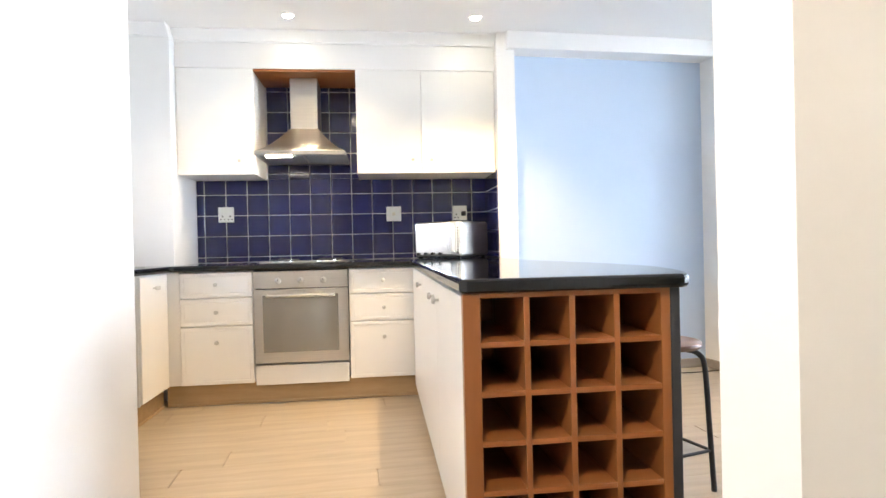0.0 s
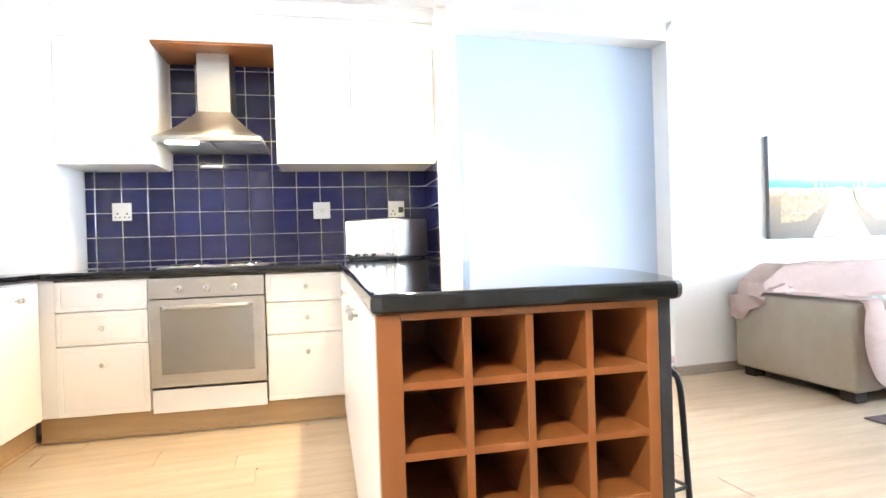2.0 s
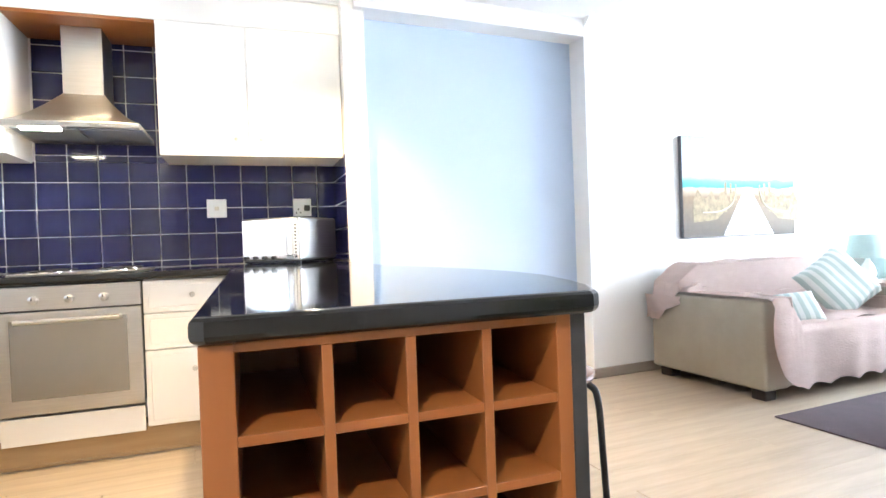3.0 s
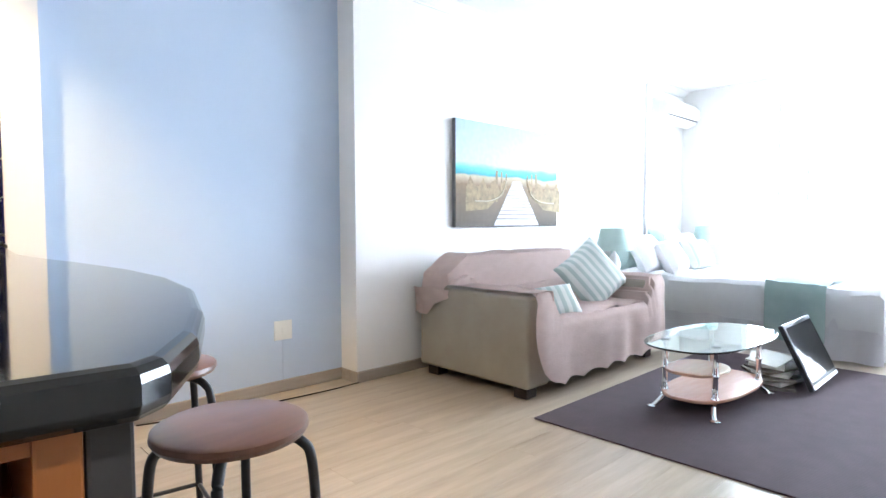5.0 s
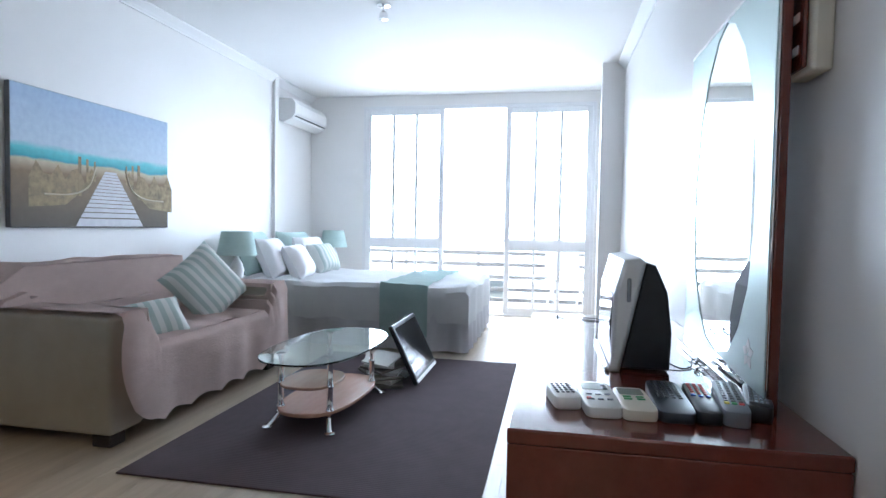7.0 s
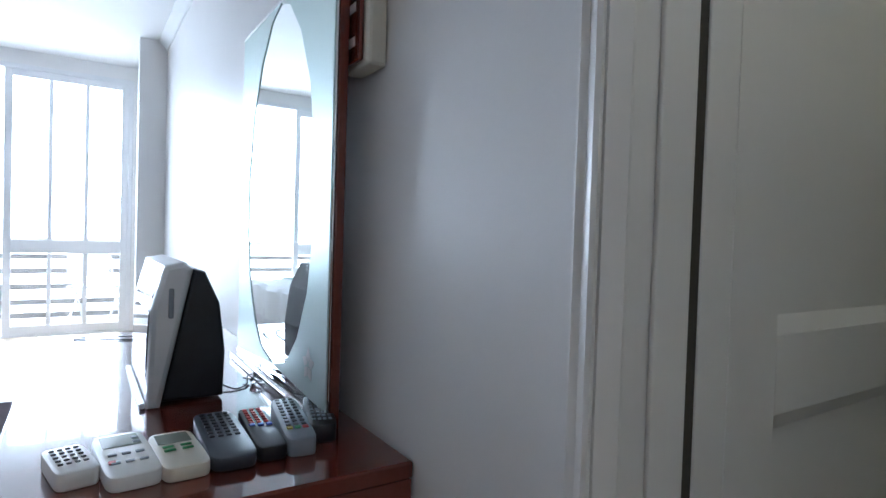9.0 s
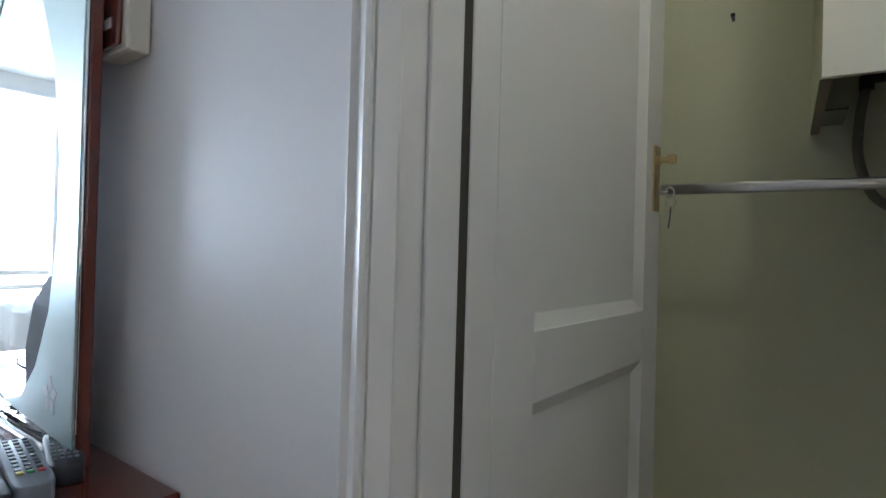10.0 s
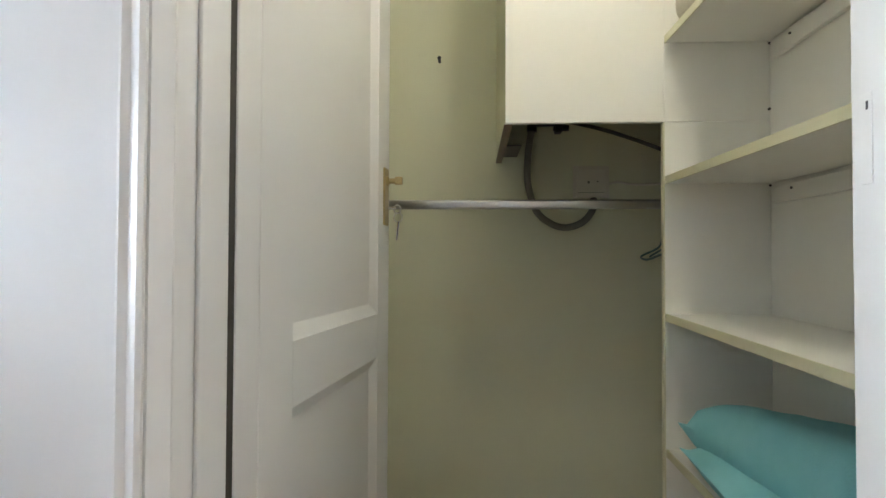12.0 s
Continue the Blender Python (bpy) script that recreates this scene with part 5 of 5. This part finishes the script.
part("edge_lip", box(-0.003, 0.0165, ZB - 0.002, 0.019, DW - 0.002, ZB + 0.0005), BEECH, bxc, "raw dark underside edge")
part("bottom_lining", box(0.0195, 0.40, ZB + 0.02, 0.075, DW - 0.003, ZB + 0.026), RUBBER, bxc)
dv = thing("closet_shelves", "white melamine closet shelves with yellowed edges", "shelf")
part("back_board", box(AP, 0.0, 0.0, AW - 0.001, 0.016, ZB - 0.0015), SHELFW, dv)
part("back_board", box(AP, 0.0005, ZB, AW - 0.001, 0.016, CEIL - 0.002), SHELFW, dv)
part("partition_edge", box(AP - 0.004, -0.002, 0.0, AP - 0.0005, 0.016, ZB - 0.002), SHELFE, dv)
for z in (0.18, 0.53, 0.875, 1.229, 1.595, 1.95):
    sh = part("shelf", box(AP + 0.004, -0.745, -0.018, AW - 0.001, -0.001, 0, 0.001, 1), SHELFW, dv, at=pose(0, 0, z, 1.0, 0, 0))
    part("edge_strip", box(AP, -0.745, -0.019, AP + 0.0035, -0.0025, 0.0005), SHELFE, sh, "yellowed edge strip")
    part("batten", box(AW - 0.014, -0.74, z - 0.075, AW - 0.0015, -0.035, z - 0.0325, 0.002), SHELFW, dv)
    part("screw", cyl((AW - 0.0175, -0.12, z - 0.045), (AW - 0.0135, -0.12, z - 0.045), 0.003, seg=8), BLACKM, dv)
    part("screw", cyl((AW - 0.002, -0.004, z - 0.024), (AW - 0.006, -0.004, z - 0.024), 0.003, seg=8), BLACKM, dv)
part("screw", cyl((AW - 0.004, 0.0004, 1.402), (AW - 0.004, -0.004, 1.402), 0.0035, seg=8), BLACKM, dv)
rd = thing("hanging_rail", "oval steel hanging rail across the closet", "rail")
part("bar", box(-0.414, 0.293, 1.173, AW - 0.002, 0.308, 1.203, 0.0065, 3), STEEL, rd, smooth=True)
part("bracket", box(-0.4195, 0.283, 1.16, -0.409, 0.318, 1.215, 0.003), STEEL, rd)
tagged(part("nail", cyl((-0.211, DW, 1.748), (-0.211, DW - 0.03, 1.755), 0.005, 0.007, 8), BLACKM), "bare dark nail in the closet wall", "nail")
so = plate("wall_socket", "cream switched socket low in the closet", pose(0.341, DW - 0.001, 1.297), 0.114, 0.104, ((-0.008, 0.0, 0.0045), (0.024, 0.003, 0.003)), mat=CREAMP)
part("surround", box(-0.064, -0.006, -0.058, 0.067, -0.0005, 0.06, 0.003), CREAMP, so)
part("seam", box(-0.048, -0.0096, -0.038, 0.05, -0.0089, -0.0365), RUBBER, so)
tagged(part("flexible_pipe", tube([(0.128, DW - 0.035, 1.50), (0.112, DW - 0.04, 1.40), (0.11, DW - 0.045, 1.29), (0.14, DW - 0.05, 1.19), (0.19, DW - 0.05, 1.145), (0.245, DW - 0.05, 1.13), (0.305, DW - 0.045, 1.15), (0.342, DW - 0.035, 1.195), (0.348, DW - 0.02, 1.236)], 0.0125, 12), RUBBER, smooth=True), "grey flexible conduit looping below the box", "pipe")
vl = thing("pipe_valve", "dark pipe fitting under the box", "valve")
part("pipe", cyl((0.118, DW - 0.045, 1.505), (0.245, DW - 0.045, 1.508), 0.014), BLACKM, vl, smooth=True)
part("collar", cyl((0.125, DW - 0.045, 1.475), (0.125, DW - 0.045, 1.512), 0.018), BLACKM, vl, smooth=True)
part("body", box(0.205, DW - 0.065, 1.468, 0.232, DW - 0.025, 1.512, 0.006), BLACKM, vl)
part("tap_grip", cyl((0.20, DW - 0.05, 1.486), (0.255, DW - 0.05, 1.486), 0.011), BLACKM, vl)
tagged(part("cable", tube([(0.24, DW - 0.05, 1.512), (0.38, DW - 0.05, 1.478), (0.52, DW - 0.05, 1.43), (0.66, DW - 0.05, 1.375)], 0.0075, 8), BLACKM, smooth=True), "dark sagging pipe behind the closet box", "pipe")
tagged(part("cable", tube([(0.405, DW - 0.008, 1.29), (0.44, DW - 0.008, 1.298), (0.5, DW - 0.008, 1.289), (0.66, DW - 0.008, 1.292)], 0.0045, 8), CREAMP, smooth=True), "white cable leaving the closet socket", "cable")
# unseen fitting, added to go with the closet's extra lamp
cl = thing("closet_light", "added bulb in a white ceiling holder, out of view in the closet", "lamp")
part("holder", cyl((0.186, -0.654, CEIL), (0.186, -0.654, CEIL - 0.05), 0.035, 0.028, 20), WHITEP, cl, smooth=True)
part("bulb", turned([(0.012, CEIL - 0.05), (0.018, CEIL - 0.06), (0.03, CEIL - 0.09), (0.026, CEIL - 0.112), (0.008, CEIL - 0.122)], 20, m=Matrix.Translation((0.186, -0.654, 0))), CLOSETB, cl, "added lit bulb", smooth=True)
hg = thing("coat_hanger", "blue wire coat hanger on the rail", "hanger")
part("frame", tube([(0.502, 0.30, 1.085), (0.52, 0.40, 1.055), (0.487, 0.47, 1.028), (0.47, 0.36, 1.016), (0.466, 0.25, 1.025), (0.48, 0.20, 1.042), (0.502, 0.30, 1.085)], 0.0035, 8), TEALW, hg, smooth=True)
part("brace", tube([(0.472, 0.33, 1.025), (0.492, 0.27, 1.048), (0.505, 0.22, 1.062)], 0.003, 8), TEALW, hg, smooth=True)
part("hook", tube([(0.502, 0.30, 1.085), (0.502, 0.30, 1.16), (0.502, 0.286, 1.198), (0.502, 0.30, 1.211), (0.502, 0.316, 1.198)], 0.003, 8), CHROME, hg, smooth=True)
cushion("pillow", "aqua cotton pillow lying on top of another in the closet", 0.28, 0.58, 0.16, AQUA, pose(0.558, -0.40, 0.630, -4, 9, 4), 31, "pillow")
cushion("pillow", "aqua cotton pillow lying underneath on the closet shelf", 0.30, 0.58, 0.075, AQUA, pose(0.512, -0.46, 0.560, 1, 8, -4), 32, "pillow")
bl = part("folded_blanket", box(-0.10, -0.17, 0, 0.10, 0.17, 0.09, 0.035, 4), varied("cream_knit", (0.5, 0.46, 0.36), (0.6, 0.56, 0.45), 30, 0.95, 0, 0.6, 60), smooth=True, at=pose(0.525, -0.215, 1.596, 0, 0, 6))
tagged(bl, "cream knitted blanket folded on the closet shelf", "blanket")
lined(before, CLOSET)

# ---- tiles ----
TS = 0.1515
PITCH = 0.157


def tile_mesh(w, h):
    b = box(-w / 2, -0.007, -h / 2, w / 2, 0, h / 2, 0.0025, 1)
    me = bpy.data.meshes.new("tile")
    b.to_mesh(me)
    b.free()
    me.materials.append(TILE)
    return me


TM = {}


def tiles(parent, x0, x1, z0, z1, ox, oz, place):
    i0, i1 = math.floor((x0 - ox) / PITCH), math.ceil((x1 - ox) / PITCH)
    j0, j1 = math.floor((z0 - oz) / PITCH), math.ceil((z1 - oz) / PITCH)
    for i in range(i0, i1):
        for j in range(j0, j1):
            a, b_ = max(ox + i * PITCH, x0), min(ox + i * PITCH + TS, x1)
            c, d = max(oz + j * PITCH, z0), min(oz + j * PITCH + TS, z1)
            if b_ - a < 0.012 or d - c < 0.012:
                continue
            key = (round(b_ - a, 3), round(d - c, 3))
            if key not in TM:
                TM[key] = tile_mesh(*key)
            o = new("tile", TM[key])
            o.parent = parent
            o.matrix_basis = place((a + b_) / 2, (c + d) / 2)


before = names()
gb = tagged(part("splashback_grout", box(-0.948, 4.694, 0.902, 1.268, 4.6995, 1.53), GROUT), "pale grout bed behind blue tiles", "splashback", kind="structure")
gb2 = tagged(part("splashback_grout", box(-0.43, 4.694, 1.531, 0.269, 4.6995, 2.23), GROUT), "pale grout bed behind the cooker hood", "splashback", kind="structure")
gb3 = tagged(part("splashback_grout", box(1.2645, 4.21, 0.902, 1.2695, 4.693, 1.53), GROUT), "pale grout bed on the pillar side", "splashback", kind="structure")
OXT, OZT = -0.263 + 0.003, 1.255 + 0.003 - 2 * PITCH
tiles(gb, -0.946, 1.262, 0.905, 1.53, OXT, OZT - PITCH, lambda x, z: pose(x, 4.694, z))
tiles(gb2, -0.428, 0.267, 1.531, 2.23, OXT, OZT - PITCH, lambda x, z: pose(x, 4.694, z))
tiles(gb3, -4.69, -4.21, 0.905, 1.53, -4.69, OZT - PITCH, lambda x, z: pose(1.2645, -x, z, 0, 0, -90))

lined(before, KITCHEN)

# ---- floor planks ----
PLM = {}
rng = random.Random(5)
fl = bpy.data.objects["floor"]
y = -1.75
while y < 4.88:
    w = 0.192
    x = -2.1 - rng.random() * 1.2
    while x < 7.56:
        a, b_ = max(x, -2.1), min(x + 1.285, 7.56)
        x += 1.285
        if b_ - a < 0.05:
            continue
        key = round(b_ - a, 2)
        if key not in PLM:
            me = bpy.data.meshes.new("plank")
            bb = box(-key / 2 + 0.0002, -w / 2 + 0.0002, -0.006, key / 2 - 0.0002, w / 2 - 0.0002, 0.0, 0.0004, 1)
            bb.to_mesh(me)
            bb.free()
            me.materials.append(LAMI)
            PLM[key] = me
        o = new("plank", PLM[key])
        o.parent = fl
        o.matrix_basis = pose((a + b_) / 2, y + w / 2, 0, 0, 0, 180 * rng.randint(0, 1))
    y += w
